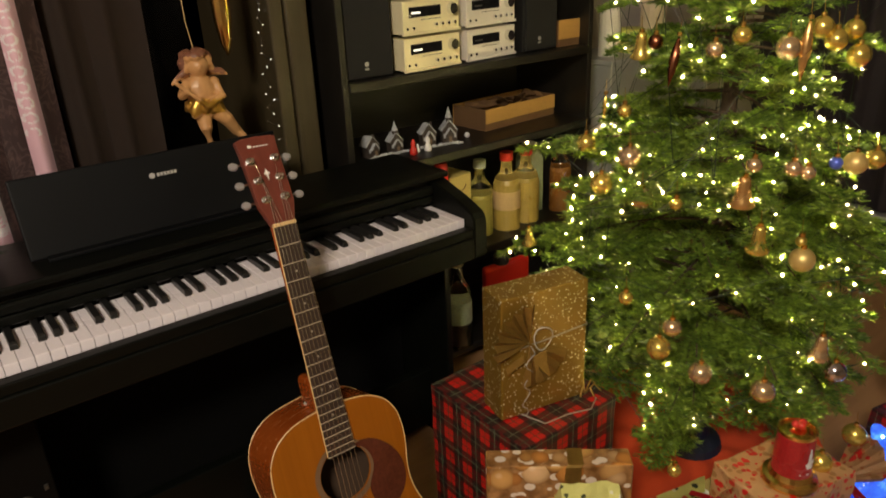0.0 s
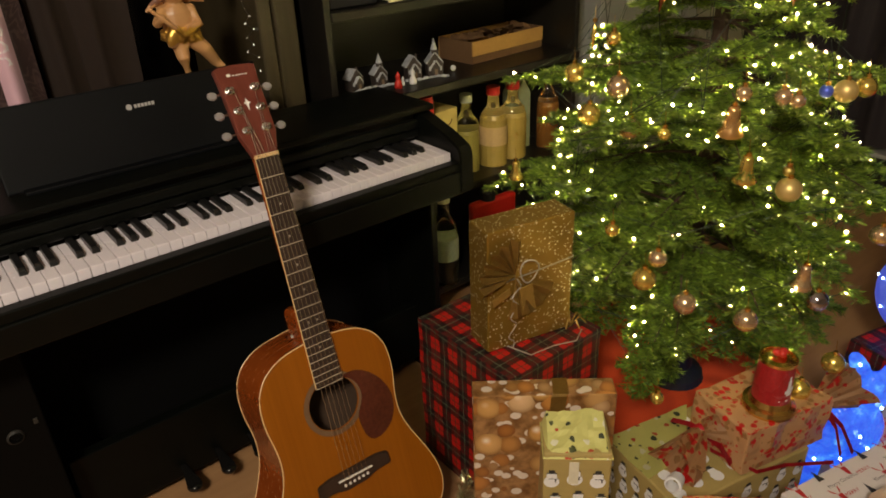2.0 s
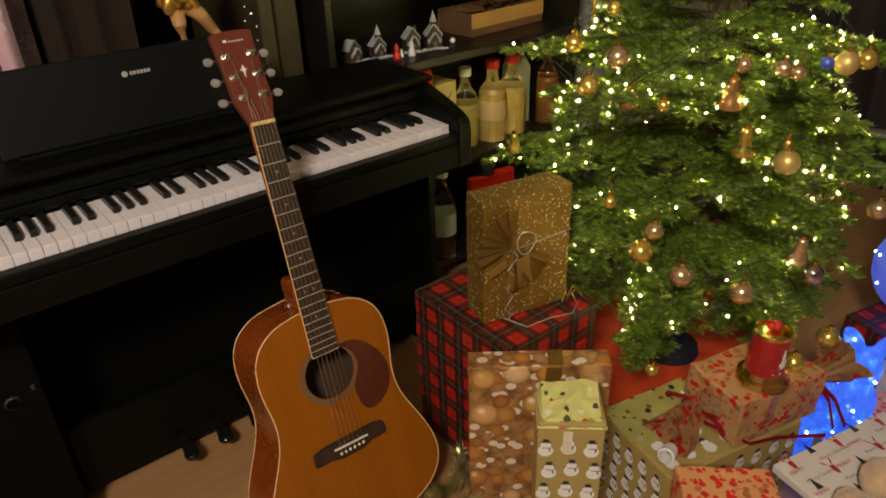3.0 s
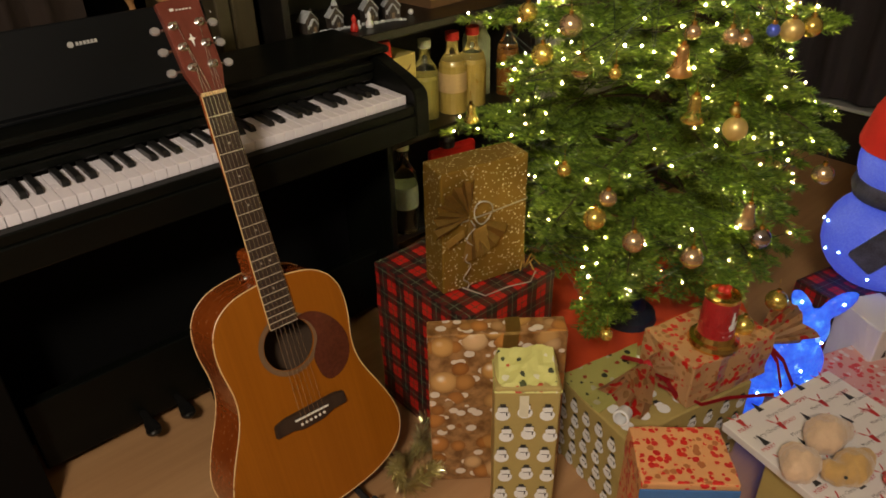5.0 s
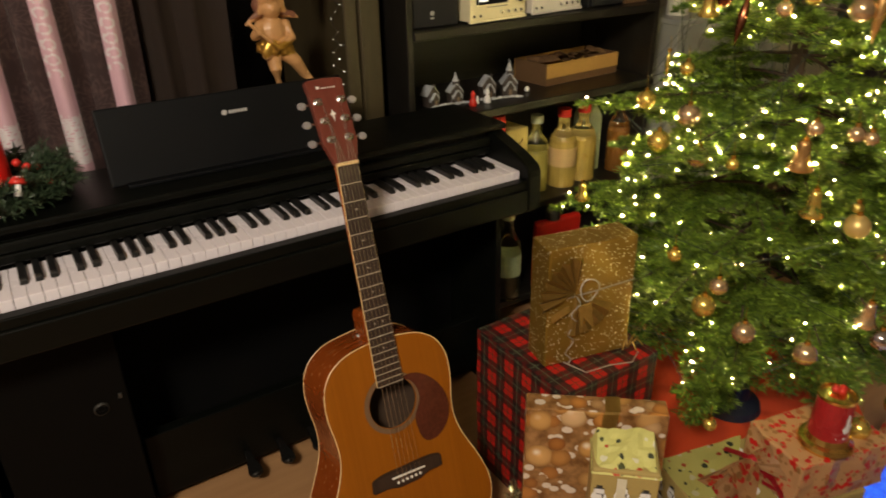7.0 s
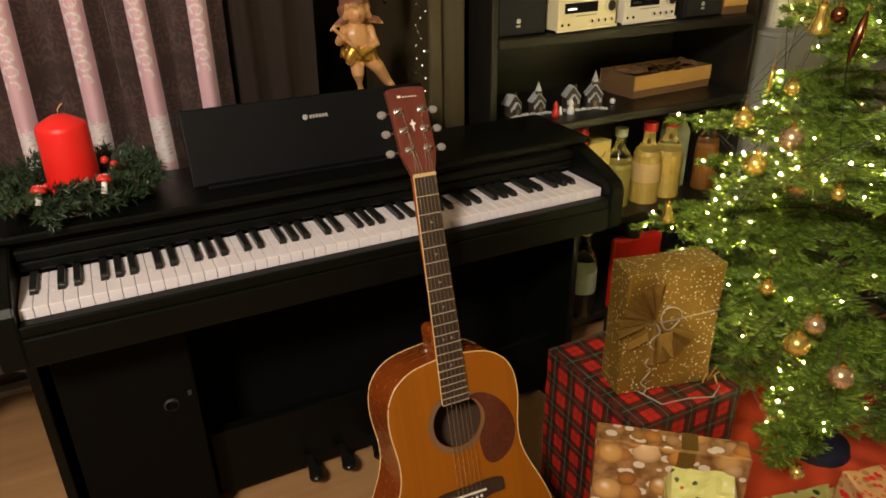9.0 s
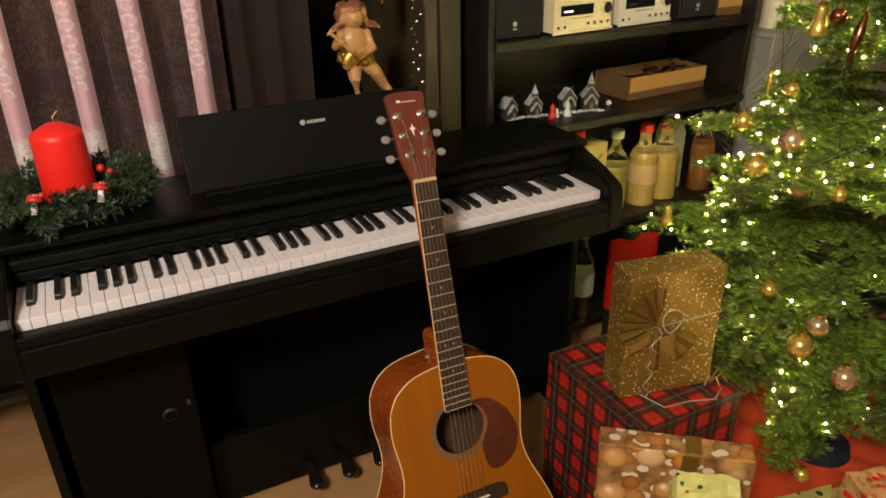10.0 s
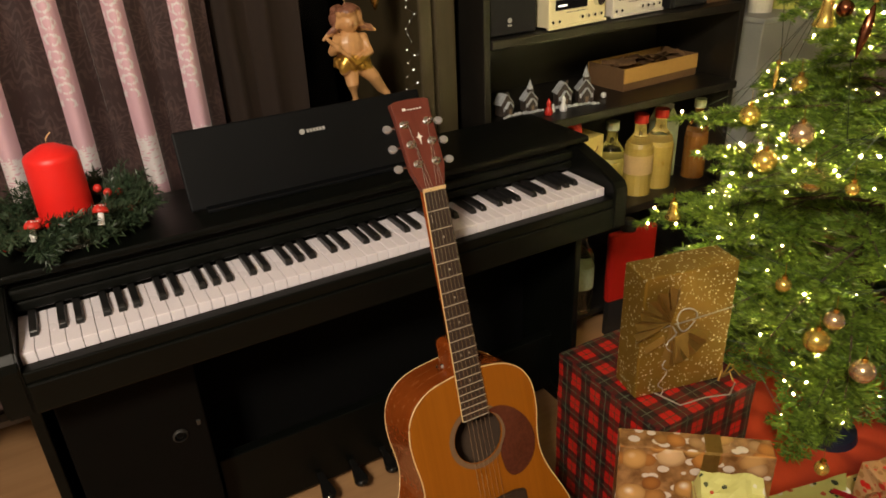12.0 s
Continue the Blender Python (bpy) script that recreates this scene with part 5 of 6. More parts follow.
snowman_print(snowbox, 3, 7, 0.019, 0.041, 0.024, 0.055, Matrix())
part("tape", box_bm((0.045, -0.003, 0.35), (0.062, -0.0022, 0.402)), plain("tape_clear", (0.7, 0.66, 0.5), 0.15), snowbox)
bm = bmesh.new()
uvl = bm.loops.layers.uv.new("UVMap")
fold = []
for a in range(13):
    row = []
    for c in range(11):
        u, w = a / 12, c / 10
        ridge = 0.010 * max(0.0, 1 - abs(u - 0.25 - 0.5 * w) * 5)
        rise = 0.034 * w + ridge + 0.004 * noise.noise(Vector((u * 7, w * 7, 1.7)))
        edge = a in (0, 12) or c in (0, 10)
        row.append(bm.verts.new((u * 0.124 - 0.062, w * 0.094 - 0.047, -0.006 if edge else rise)))
    fold.append(row)
for a in range(12):
    for c in range(10):
        f = bm.faces.new((fold[a][c], fold[a + 1][c], fold[a + 1][c + 1], fold[a][c + 1]))
        for loop in f.loops:
            loop[uvl].uv = (loop.vert.co.x, loop.vert.co.y)
part("folded_top", moved(bm, pose(0.06, 0.045, SMH - 0.004)), LIME, snowbox, "crumpled lime paper folded over the top")

# low kraft box under the reindeer parcel
GRN = pose(1.1535, -0.751, 0, 0, 0, -13)
green = wrapped("gift_box", 0.36, 0.22, 0.22, GRN, KRAFT, "wide low gift box in snowman-print kraft paper")
snowman_print(green, 5, 5, 0.02, 0.044, 0.01, 0.043, pose(0, 0.22, 0, 0, 0, -90) @ Matrix.Diagonal((0.95, 1, 0.95, 1)))
snowman_print(green, 7, 4, 0.03, 0.05, 0.02, 0.05, Matrix())
snowman_print(green, 7, 4, 0.03, 0.05, 0.03, 0.05, pose(0, 0, 0.2225) @ Matrix(((1, 0, 0, 0), (0, 0, 1, 0), (0, 1, 0, 0), (0, 0, 0, 1))) @ pose(0, 0.0045, 0))
quad = [Vector(p) for p in ((-0.004, 0.222), (-0.004, 0.085), (0.11, 0.10), (0.225, 0.222))]
bm = bmesh.new()
uvl = bm.loops.layers.uv.new("UVMap")
grid = []
for a in range(13):
    row = []
    for c in range(13):
        p = (quad[0] * (1 - a / 12) + quad[1] * (a / 12)) * (1 - c / 12) + (quad[3] * (1 - a / 12) + quad[2] * (a / 12)) * (c / 12)
        lift = 0.005 + 0.004 * noise.noise(Vector((p.x * 24, p.y * 24, 3.3)))
        row.append(bm.verts.new((p.x, p.y, lift)))
    grid.append(row)
for a in range(12):
    for c in range(12):
        f = bm.faces.new((grid[a][c], grid[a + 1][c], grid[a + 1][c + 1], grid[a][c + 1]))
        for loop in f.loops:
            loop[uvl].uv = (loop.vert.co.x, loop.vert.co.y)
bmesh.ops.solidify(bm, geom=list(bm.faces), thickness=0.001)
part("lime_flap", moved(bm, pose(0, 0, 0.222)), LIME, green, "loose lime-coloured paper flap")

# reindeer parcel with red ribbon, tin bell-can and baubles on top
PP = pose(1.312, -0.785, 0.228, 0, 0, -14)
parcel = wrapped("gift_box", 0.235, 0.150, 0.112, PP, REINDEER, "tan parcel with red reindeer print and ends tied like a sweet", slump=0.006)
part("ribbon", ribbon_strip([(-0.03, 0.06, 0.035), (0.03, -0.012, 0.010), (0.10, -0.02, 0.004), (0.19, -0.06, 0.006)], 0.008, (0, 0.3, 1)), RIBBON_RED, parcel)


def twisted_end(tie, mouth, wide, flat_by, seed):
    """Paper gathered at the tie and flaring to an open ruffled mouth."""
    tie, mouth = Vector(tie), Vector(mouth)
    d = (mouth - tie).normalized()
    u = d.cross(Vector((0, 0, 1))).normalized()
    w = u.cross(d)
    bm = bmesh.new()
    uvl = bm.loops.layers.uv.new("UVMap")
    rings = []
    for k in range(9):
        f = k / 8
        r = 0.012 + (wide - 0.012) * f ** 0.8
        row = []
        for a in range(28):
            th = 2 * math.pi * a / 28
            rr = r * (1 + 0.16 * f * math.sin(5 * th + seed) + 0.10 * math.sin(9 * th + seed * 2))
            push = 0.012 * f * math.sin(3 * th + seed)
            row.append(bm.verts.new(tie + d * ((mouth - tie).length * f + push) + u * (rr * math.cos(th)) + w * (rr * flat_by * math.sin(th))))
        rings.append(row)
    for k in range(8):
        for a in range(28):
            b = (a + 1) % 28
            f = bm.faces.new((rings[k][a], rings[k][b], rings[k + 1][b], rings[k + 1][a]))
            for loop, (aa, kk) in zip(f.loops, ((a, k), (a + 1, k), (a + 1, k + 1), (a, k + 1))):
                loop[uvl].uv = (aa * 0.009, kk * 0.010)
    bmesh.ops.solidify(bm, geom=list(bm.faces), thickness=0.0008)
    return bm


def tie_knot(at, tails, parent):
    at = Vector(at)
    knot = part("ribbon_tie", ball_bm(0.016, at, (0.8, 1.0, 1.0), 12), RIBBON_RED, parent, smooth=True)
    for tail in tails:
        mid = (at + Vector(tail)) / 2 + Vector((0.0, -0.012, 0.012))
        part("ribbon_end", ribbon_strip([tuple(at), tuple(mid), tail], 0.013, (1, 0.4, 0.2)), RIBBON_RED, knot)


part("twisted_end", twisted_end((-0.022, 0.098, 0.052), (-0.118, 0.056, 0.038), 0.050, 0.8, 1.0), REINDEER, parcel)
part("twisted_end", twisted_end((0.258, 0.045, 0.058), (0.345, 0.036, 0.082), 0.052, 0.9, 2.2), REINDEER, parcel)
part("gathered_neck", twisted_end((-0.022, 0.098, 0.052), (0.020, 0.082, 0.054), 0.052, 0.9, 0.5), REINDEER, parcel)
part("gathered_neck", twisted_end((0.258, 0.045, 0.058), (0.215, 0.060, 0.054), 0.056, 0.9, 1.4), REINDEER, parcel)
part("paper_roll", moved(lathe_bm([(0.012, 0), (0.015, 0.002), (0.017, 0.034), (0.013, 0.036), (0.011, 0.002)], 16), pose(-0.125, 0.045, 0.014, 75, 0, -60)), SNOW, parcel, "white inner side of the curled paper")
tie_knot((-0.024, 0.099, 0.052), [(-0.055, 0.15, 0.055), (-0.01, 0.02, 0.02)], parcel)
tie_knot((0.260, 0.045, 0.058), [(0.275, -0.045, -0.02), (0.225, -0.05, 0.0)], parcel)
can = tagged(empty("decorated_tin", pose(1.414, -0.765, 0.342) @ Matrix.Diagonal((1.1, 1.1, 1.12, 1))), "red tin on a gold foot with cherries on top", "tin")
part("foot_ring", lathe_bm([(0, 0), (0.047, 0), (0.049, 0.006), (0.046, 0.013), (0.038, 0.016), (0.034, 0.026), (0, 0.026)], 28), GOLD_METAL, can, smooth=False)
part("tin_body", lathe_bm([(0.034, 0.024), (0.031, 0.105), (0, 0.105)], 28), plain("tin_red_paint", (0.36, 0.018, 0.02), 0.28, vary=0.3, scale=40), can, smooth=False)
part("rim", lathe_bm([(0.030, 0.102), (0.033, 0.104), (0.033, 0.110), (0.029, 0.111), (0.027, 0.106)], 28), GOLD_METAL, can)
bm = bmesh.new()
for a0, a1, z0, z1 in ((-1.95, -1.55, 0.046, 0.062), (-1.9, -1.65, 0.062, 0.078), (-2.05, -1.9, 0.052, 0.058), (-1.55, -1.4, 0.055, 0.064), (-1.85, -1.72, 0.078, 0.086), (-2.3, -1.3, 0.034, 0.037)):
    vs = [bm.verts.new(((0.0345 - 0.037 * (z - 0.024)) * math.cos(a), (0.0345 - 0.037 * (z - 0.024)) * math.sin(a), z)) for a, z in ((a0, z0), ((a0 + a1) / 2, z0), (a1, z0), (a1, z1), ((a0 + a1) / 2, z1), (a0, z1))]
    bm.faces.new(vs)
part("picture", bm, SNOW, can, "white winter print in plain shapes")
part("top_foil", lathe_bm([(0.029, 0.106), (0.018, 0.109), (0, 0.107)], 20), GOLD_METAL, can)
for k in range(3):
    part("cherry", ball_bm(0.007, (0.004 + 0.010 * math.cos(k * 2.1), 0.006 * math.sin(k * 2.1), 0.115 + 0.002 * k), segs=12), RED_PAINT, can, smooth=True)

# salmon box, white box with plush toy, further presents
SAL = pose(1.024, -0.866, 0, 0, 0, -44)
salmon = wrapped("gift_box", 0.172, 0.138, 0.30, SAL, SALMON, "salmon gift box with red reindeer print and blue sides")
part("blue_band", box_bm((-0.004, -0.006, 0.18), (0.170, -0.003, 0.290), 0.001), plain("blue_paper", (0.05, 0.17, 0.45), 0.4), salmon)
white = wrapped("gift_box", 0.315, 0.32, 0.018, pose(1.218, -1.185, 0.250, 0, 0, -13), WHITEP, "large flat white gift printed with stags, trees and greetings", slump=0.001)
tagged(part("packing_block", box_bm((1.32, -1.18, 0), (1.50, -0.96, 0.250), 0.003), KRAFT), "plain kraft box under the white gift", "gift", "presents round the tree")
stag, fir = bmesh.new(), bmesh.new()


def flat(bm, pts, z):
    bm.faces.new([bm.verts.new((x, y, z)) for x, y in pts])


ZT = 0.0196
for i in range(5):
    for j in range(6):
        cx, cy = 0.03 + 0.062 * i, 0.03 + 0.055 * j + (0.012 if i % 2 else 0)
        if (i + j) % 2:
            flat(stag, [(cx - 0.005, cy + 0.006), (cx - 0.003, cy - 0.012), (cx + 0.003, cy - 0.016), (cx + 0.006, cy - 0.006), (cx + 0.007, cy + 0.006)], ZT)
            for sx in (-1, 1):
                flat(stag, [(cx + sx * 0.002, cy + 0.006), (cx + sx * 0.010, cy + 0.012), (cx + sx * 0.014, cy + 0.022), (cx + sx * 0.011, cy + 0.021), (cx + sx * 0.007, cy + 0.014)][::sx], ZT)
        else:
            flat(fir, [(cx - 0.008, cy - 0.012), (cx + 0.008, cy - 0.012), (cx, cy + 0.016)], ZT)


def words(text, size, x, y, z, turn, parent, material):
    c = bpy.data.curves.new("words", "FONT")
    c.body, c.size, c.resolution_u = text, size, 1
    tmp = new("words", c)
    me = bpy.data.meshes.new_from_object(tmp.evaluated_get(bpy.context.evaluated_depsgraph_get()))
    bpy.data.objects.remove(tmp)
    me.materials.append(material)
    ob = new("greeting_print", me)
    ob.parent = parent
    ob.matrix_local = pose(x, y, z, 0, 0, turn)
    return ob


tagged(part("stag_print", stag, PRINT_RED, white), kind="stuff")
tagged(part("fir_print", fir, PRINT_BLACK, white), kind="stuff")
GREY_PRINT = plain("print_grey", (0.18, 0.16, 0.16), 0.5)
bpy.context.view_layer.update()
for j in range(11):
    for i in range(4):
        words("Merry Christmas" if (i + j) % 2 else "MERRY", 0.0115, 0.008 + 0.080 * i + 0.012 * (j % 2), 0.006 + 0.0278 * j, ZT, 0, white, GREY_PRINT if (i + j) % 2 else PRINT_RED)

PLUSH = plain("plush_cream", (0.62, 0.43, 0.28), 0.95, vary=0.15, scale=120, relief=1.0, sheen=0.5)
PLUSH_TAN = plain("plush_tan", (0.50, 0.30, 0.10), 0.95, vary=0.15, scale=120, relief=1.0, sheen=0.5)


def plush_toy(at, lobes, material, label):
    bm = bmesh.new()
    for centre, r, scale in lobes:
        ball_bm(r, centre, scale, 20, bm)
    toy = tagged(part("plush_toy", bm, material, smooth=True), label, "plush toy")
    toy.location = at
    fuse = toy.modifiers.new("fuse", "REMESH")
    fuse.mode, fuse.voxel_size, fuse.use_smooth_shade = "VOXEL", 0.003, True
    soften = toy.modifiers.new("soften", "SMOOTH")
    soften.factor, soften.iterations = 0.5, 6
    puff = toy.modifiers.new("puff", "DISPLACE")
    puff.texture, puff.strength, puff.texture_coords = fluff, 0.010, "LOCAL"
    return toy


fluff = bpy.data.textures.new("fluff", "CLOUDS")
fluff.noise_scale = 0.022
plush_toy((1.372, -1.030, 0.2695), (((0, 0, 0.030), 0.044, (1.1, 0.85, 0.75)), ((0.030, -0.012, 0.024), 0.028, (1.2, 0.9, 0.8))), PLUSH, "fluffy cream plush toy lying on the white gift")
plush_toy((1.270, -1.030, 0.2695), (((0, 0, 0.028), 0.040, (1.05, 0.85, 0.75)), ((0.022, 0.022, 0.020), 0.024, (1.2, 1.0, 0.8))), PLUSH, "fluffy cream plush toy lying on the white gift")
bird = plush_toy((1.330, -1.095, 0.2695), (((0, 0, 0.028), 0.038, (1.15, 0.85, 0.8)), ((-0.036, 0.016, 0.030), 0.024, (1.0, 1.0, 0.95)), ((0.040, -0.004, 0.022), 0.024, (1.3, 0.8, 0.7))), PLUSH_TAN, "tan plush bird lying on the white gift")
part("eye", ball_bm(0.0032, (-0.046, -0.004, 0.040), segs=10), PRINT_BLACK, bird)
bm = bmesh.new()
for k in range(26):
    a = k * 0.52
    ball_bm(0.009, (0.03 * math.cos(a), 0.022 * math.sin(a), 0.012 + 0.005 * (k % 3)), segs=6, bm=bm)
tagged(part("striped_garland", moved(bm, pose(1.375, -1.165, 0.268)), plain("garland_red", (0.6, 0.12, 0.1), 0.6, vary=0.6, scale=200)), "small red and white beaded garland on the gift", "garland")

pink = wrapped("gift_box", 0.26, 0.22, 0.16, pose(1.66, -1.06, 0, 0, 0, -20), PINKP, "pink gift box with red print on the floor")
side = wrapped("gift_box", 0.12, 0.14, 0.25, pose(1.845, -0.965, 0.0, 0, 0, -28) @ pose(0, 0, 0), WHITEP, "white gift box with small dark prints beside the snowman")
bm = bmesh.new()
for i in range(2):
    for j in range(4):
        flat(bm, [(0.02 + 0.05 * i, 0.02 + 0.05 * j), (0.034 + 0.05 * i, 0.022 + 0.05 * j), (0.026 + 0.05 * i, 0.045 + 0.05 * j)], 0)
part("fir_print", moved(bm, pose(0, -0.004, 0, 90)), PRINT_BLACK, side)
tart2 = wrapped("gift_box", 0.42, 0.30, 0.20, pose(1.92, -1.02, 0, 0, 0, -14) @ pose(0, 0.03, 0), TARTAN, "wide tartan-wrapped gift box under the lit snowman")
bm = bmesh.new()
centre = bm.verts.new((0, 0, 0.03))
rings = [[bm.verts.new((r * math.cos(a), r * math.sin(a), max(0.004, 0.03 - 0.05 * r + 0.012 * math.sin(9 * a) * r / 0.4))) for a in [2 * math.pi * k / 72 for k in range(72)]] for r in (0.1, 0.2, 0.3, 0.40)]
for k in range(72):
    bm.faces.new((centre, rings[0][k], rings[0][(k + 1) % 72]))
    for a, b in zip(rings, rings[1:]):
        bm.faces.new((a[k], b[k], b[(k + 1) % 72], a[(k + 1) % 72]))
tagged(part("tree_skirt", moved(bm, pose(1.72, -0.33, 0)), plain("red_felt", (0.72, 0.075, 0.014), 0.85, vary=0.1, scale=60), smooth=True), "bright red felt skirt spread under the tree", "tree skirt")

# ---- lit snowman ----
m_sn, t_sn, b_sn = nodes_of("lit_acrylic")
v = coords(t_sn)
sp = noise_tex(t_sn, v, 160, 2)
b_sn.inputs["Base Color"].default_value = (0.07, 0.11, 0.45, 1)
b_sn.inputs["Roughness"].default_value = 0.35
link(t_sn, ramp(t_sn, sp, [(0.35, (0.07, 0.10, 0.9)), (0.8, (0.16, 0.24, 1.0))]), b_sn.inputs["Emission Color"])
b_sn.inputs["Emission Strength"].default_value = 0.5
bump(t_sn, b_sn, sp, 0.5, 0.002)
FABRIC_RED = plain("felt_red", (0.55, 0.015, 0.012), 0.9, vary=0.12, scale=120, relief=0.4)
SCARF = plain("scarf_dark", (0.055, 0.055, 0.085), 0.9, vary=0.7, scale=90, relief=0.4)
man = tagged(empty("lit_snowman", pose(2.125, -0.842, 0.205)), "blue-lit sparkling snowman with red hat and dark scarf", "snowman")
part("body", ball_bm(0.150, (0, 0, 0.137), (1, 1, 0.92), 32), m_sn, man, smooth=True)
part("head", ball_bm(0.116, (0, 0, 0.35), (1, 1, 0.95), 28), m_sn, man, smooth=True)
part("hat", lathe_bm([(0.124, 0.385), (0.127, 0.40), (0.108, 0.48), (0.06, 0.58), (0.02, 0.66), (0, 0.68)], 28), FABRIC_RED, man, smooth=True)
part("scarf", lathe_bm([(0.080, 0.252), (0.108, 0.256), (0.116, 0.280), (0.110, 0.302), (0.080, 0.304)], 28), SCARF, man, smooth=True)
part("scarf_end", moved(box_bm((-0.036, -0.012, -0.085), (0.036, 0.012, 0.06), 0.008, 2), pose(-0.143, -0.045, 0.190, 0, 35, -80)), SCARF, man)
LED = glow("blue_led", (0.35, 0.6, 1.0), 14)
for k in range(16):
    a, e = k * 2.4, -0.5 + (k * 0.29) % 1.1
    part("led", ball_bm(0.0035, (0.1505 * math.cos(a) * math.cos(e), 0.1505 * math.sin(a) * math.cos(e), 0.137 + 0.139 * math.sin(e)), segs=8), LED, man)

# ---- lit acrylic reindeer, a plain shape ----
m_ac, t_ac, b_ac = nodes_of("lit_blue_acrylic")
v = coords(t_ac)
vor = t_ac.nodes.new("ShaderNodeTexVoronoi")
vor.inputs["Scale"].default_value = 85
link(t_ac, v, vor.inputs["Vector"])
b_ac.inputs["Base Color"].default_value = (0.08, 0.18, 0.6, 1)
b_ac.inputs["Roughness"].default_value = 0.15
n1 = noise_tex(t_ac, v, 22, 5, 0.7)
link(t_ac, ramp(t_ac, n1, [(0.36, (0.010, 0.05, 0.75)), (0.56, (0.025, 0.16, 1.0)), (0.72, (0.16, 0.62, 1.0))]), b_ac.inputs["Emission Color"])
b_ac.inputs["Emission Strength"].default_value = 1.0
bump(t_ac, b_ac, vor.outputs["Distance"], 0.8, 0.006)
bm = ball_bm(0.085, (-0.045, 0, 0.165), (1.2, 0.75, 1.0), 28)
ball_bm(0.040, (0.004, -0.01, 0.262), (0.95, 0.8, 1.35), 20, bm)
ball_bm(0.021, (-0.036, -0.010, 0.330), (0.95, 0.5, 2.4), 16, bm, pose(0, 0, 0, 0, -34, 0))
ball_bm(0.025, (0.046, -0.010, 0.325), (1.0, 0.5, 2.0), 16, bm, pose(0, 0, 0, 0, 52, 0))
for x, y in ((-0.11, -0.03), (-0.10, 0.04), (0.025, -0.04), (0.02, 0.035)):
    tube_bm([(x, y, 0.0), (x * 0.9, y * 0.9, 0.13)], 0.026, 10, bm)
deer = part("lit_acrylic_figure", bm, m_ac, smooth=True)
deer.matrix_world = pose(1.705, -0.850, 0.0, 0, 0, -40) @ Matrix.Diagonal((1, 1, 1.05, 1))
fuse = deer.modifiers.new("fuse", "REMESH")
fuse.mode, fuse.voxel_size, fuse.use_smooth_shade = "VOXEL", 0.006, True
for k, (x, y, z) in enumerate(((-0.11, -0.055, 0.12), (-0.06, -0.066, 0.13), (0.0, -0.058, 0.15), (-0.03, -0.066, 0.19), (0.012, -0.045, 0.25), (0.052, -0.022, 0.335), (-0.045, -0.020, 0.345), (0.03, -0.052, 0.12))):
    part("led", ball_bm(0.0035, (x, y, z), segs=8), LED, deer)
tagged(deer, "glowing blue acrylic figure among the presents", "light figure")

# right-hand window with sill and dark curtain beyond the tree
tagged(part("window_sill", box_bm((3.31, -2.2, 0.235), (3.40, 0.35, 0.252), 0.004), GREY), "pale window sill beyond the tree", "sill", kind="structure")
c2 = curtain("curtain", -2.6, 0.45, 0.0, 0.27, 2.3, plain("dark_drape", (0.02, 0.015, 0.018), 0.8, vary=0.2, scale=12), 0.16, 0.0, 0.03, "dark drape in front of the far window")
c2.matrix_world = pose(3.33, 0, 0, 0, 0, 0) @ Matrix(((0, 1, 0, 0), (1, 0, 0, 0), (0, 0, 1, 0), (0, 0, 0, 1)))
tagged(part("wainscot", box_bm((3.36, -2.4, 0), (3.40, 0.7, 0.23)), BLACK_WOOD), "dark panel under the window sill", "panel", kind="structure")

# tinsel bow on the floor by the guitar
TINSEL = plain("tinsel_gold", (0.95, 0.85, 0.52), 0.18, 0.9, vary=0.2, relief=0)
stems = []
for k in range(70):
    a = k * 0.27
    stems.append(((0.05 * math.cos(a), 0.035 * math.sin(a), 0.02 + 0.012 * math.sin(3 * a)), (0.05 * math.cos(a + 0.3), 0.035 * math.sin(a + 0.3), 0.02 + 0.012 * math.sin(3 * a + 0.9))))
for k in range(20):
    stems.append(((0.02 + 0.012 * k, 0.03 + 0.010 * k, 0.018), (0.032 + 0.012 * k, 0.04 + 0.010 * k, 0.018)))
tin = new("tinsel_garland", needles_mesh("tinsel_garland", stems, 0.0006, 0.026, 0.0022, TINSEL, 0.0, 3.0, 9))
tin.location = (0.905, -0.385, 0.006)
tin.scale = (1.15, 1.15, 1.5)
tagged(tin, "shiny gold tinsel garland lying on the floor", "tinsel")

# ---- christmas tree ----
TX, TY = 1.73, -0.36


def trim(a):
    """Shorter reach on the side that faces the window."""
    return 1 - 0.24 * max(0.0, 0.5 * math.cos(a) - 0.86 * math.sin(a) - 0.32)


def tree_r(z):
    return max(0.03, 0.60 * (1 - (z - 0.35) / 1.62)) * min(1.0, 0.66 + max(0.0, z - 0.30) * 1.2)


BARK = plain("bark", (0.07, 0.045, 0.03), 0.9, vary=0.3, scale=60, relief=0.6)
NEEDLE = needle_material("fir_needles", (0.016, 0.052, 0.008), (0.225, 0.335, 0.042))
tree = tagged(empty("christmas_tree", pose(TX, TY, 0)), "full green fir Christmas tree decorated in gold", "tree")
part("trunk", tube_bm([(0, 0, 0.0), (0.005, 0, 0.5), (0, 0.004, 1.2), (0, 0, 1.98)], 0.035, 12, taper=0.15), BARK, tree)
part("stand", lathe_bm([(0, 0.03), (0.085, 0.03), (0.08, 0.05), (0.05, 0.07), (0.042, 0.12), (0, 0.12)], 24), plain("stand_dark", (0.012, 0.016, 0.02), 0.6), tree)
rng = random.Random(7)
stems, limbs = [], bmesh.new()
UP = Vector((0, 0, 1))


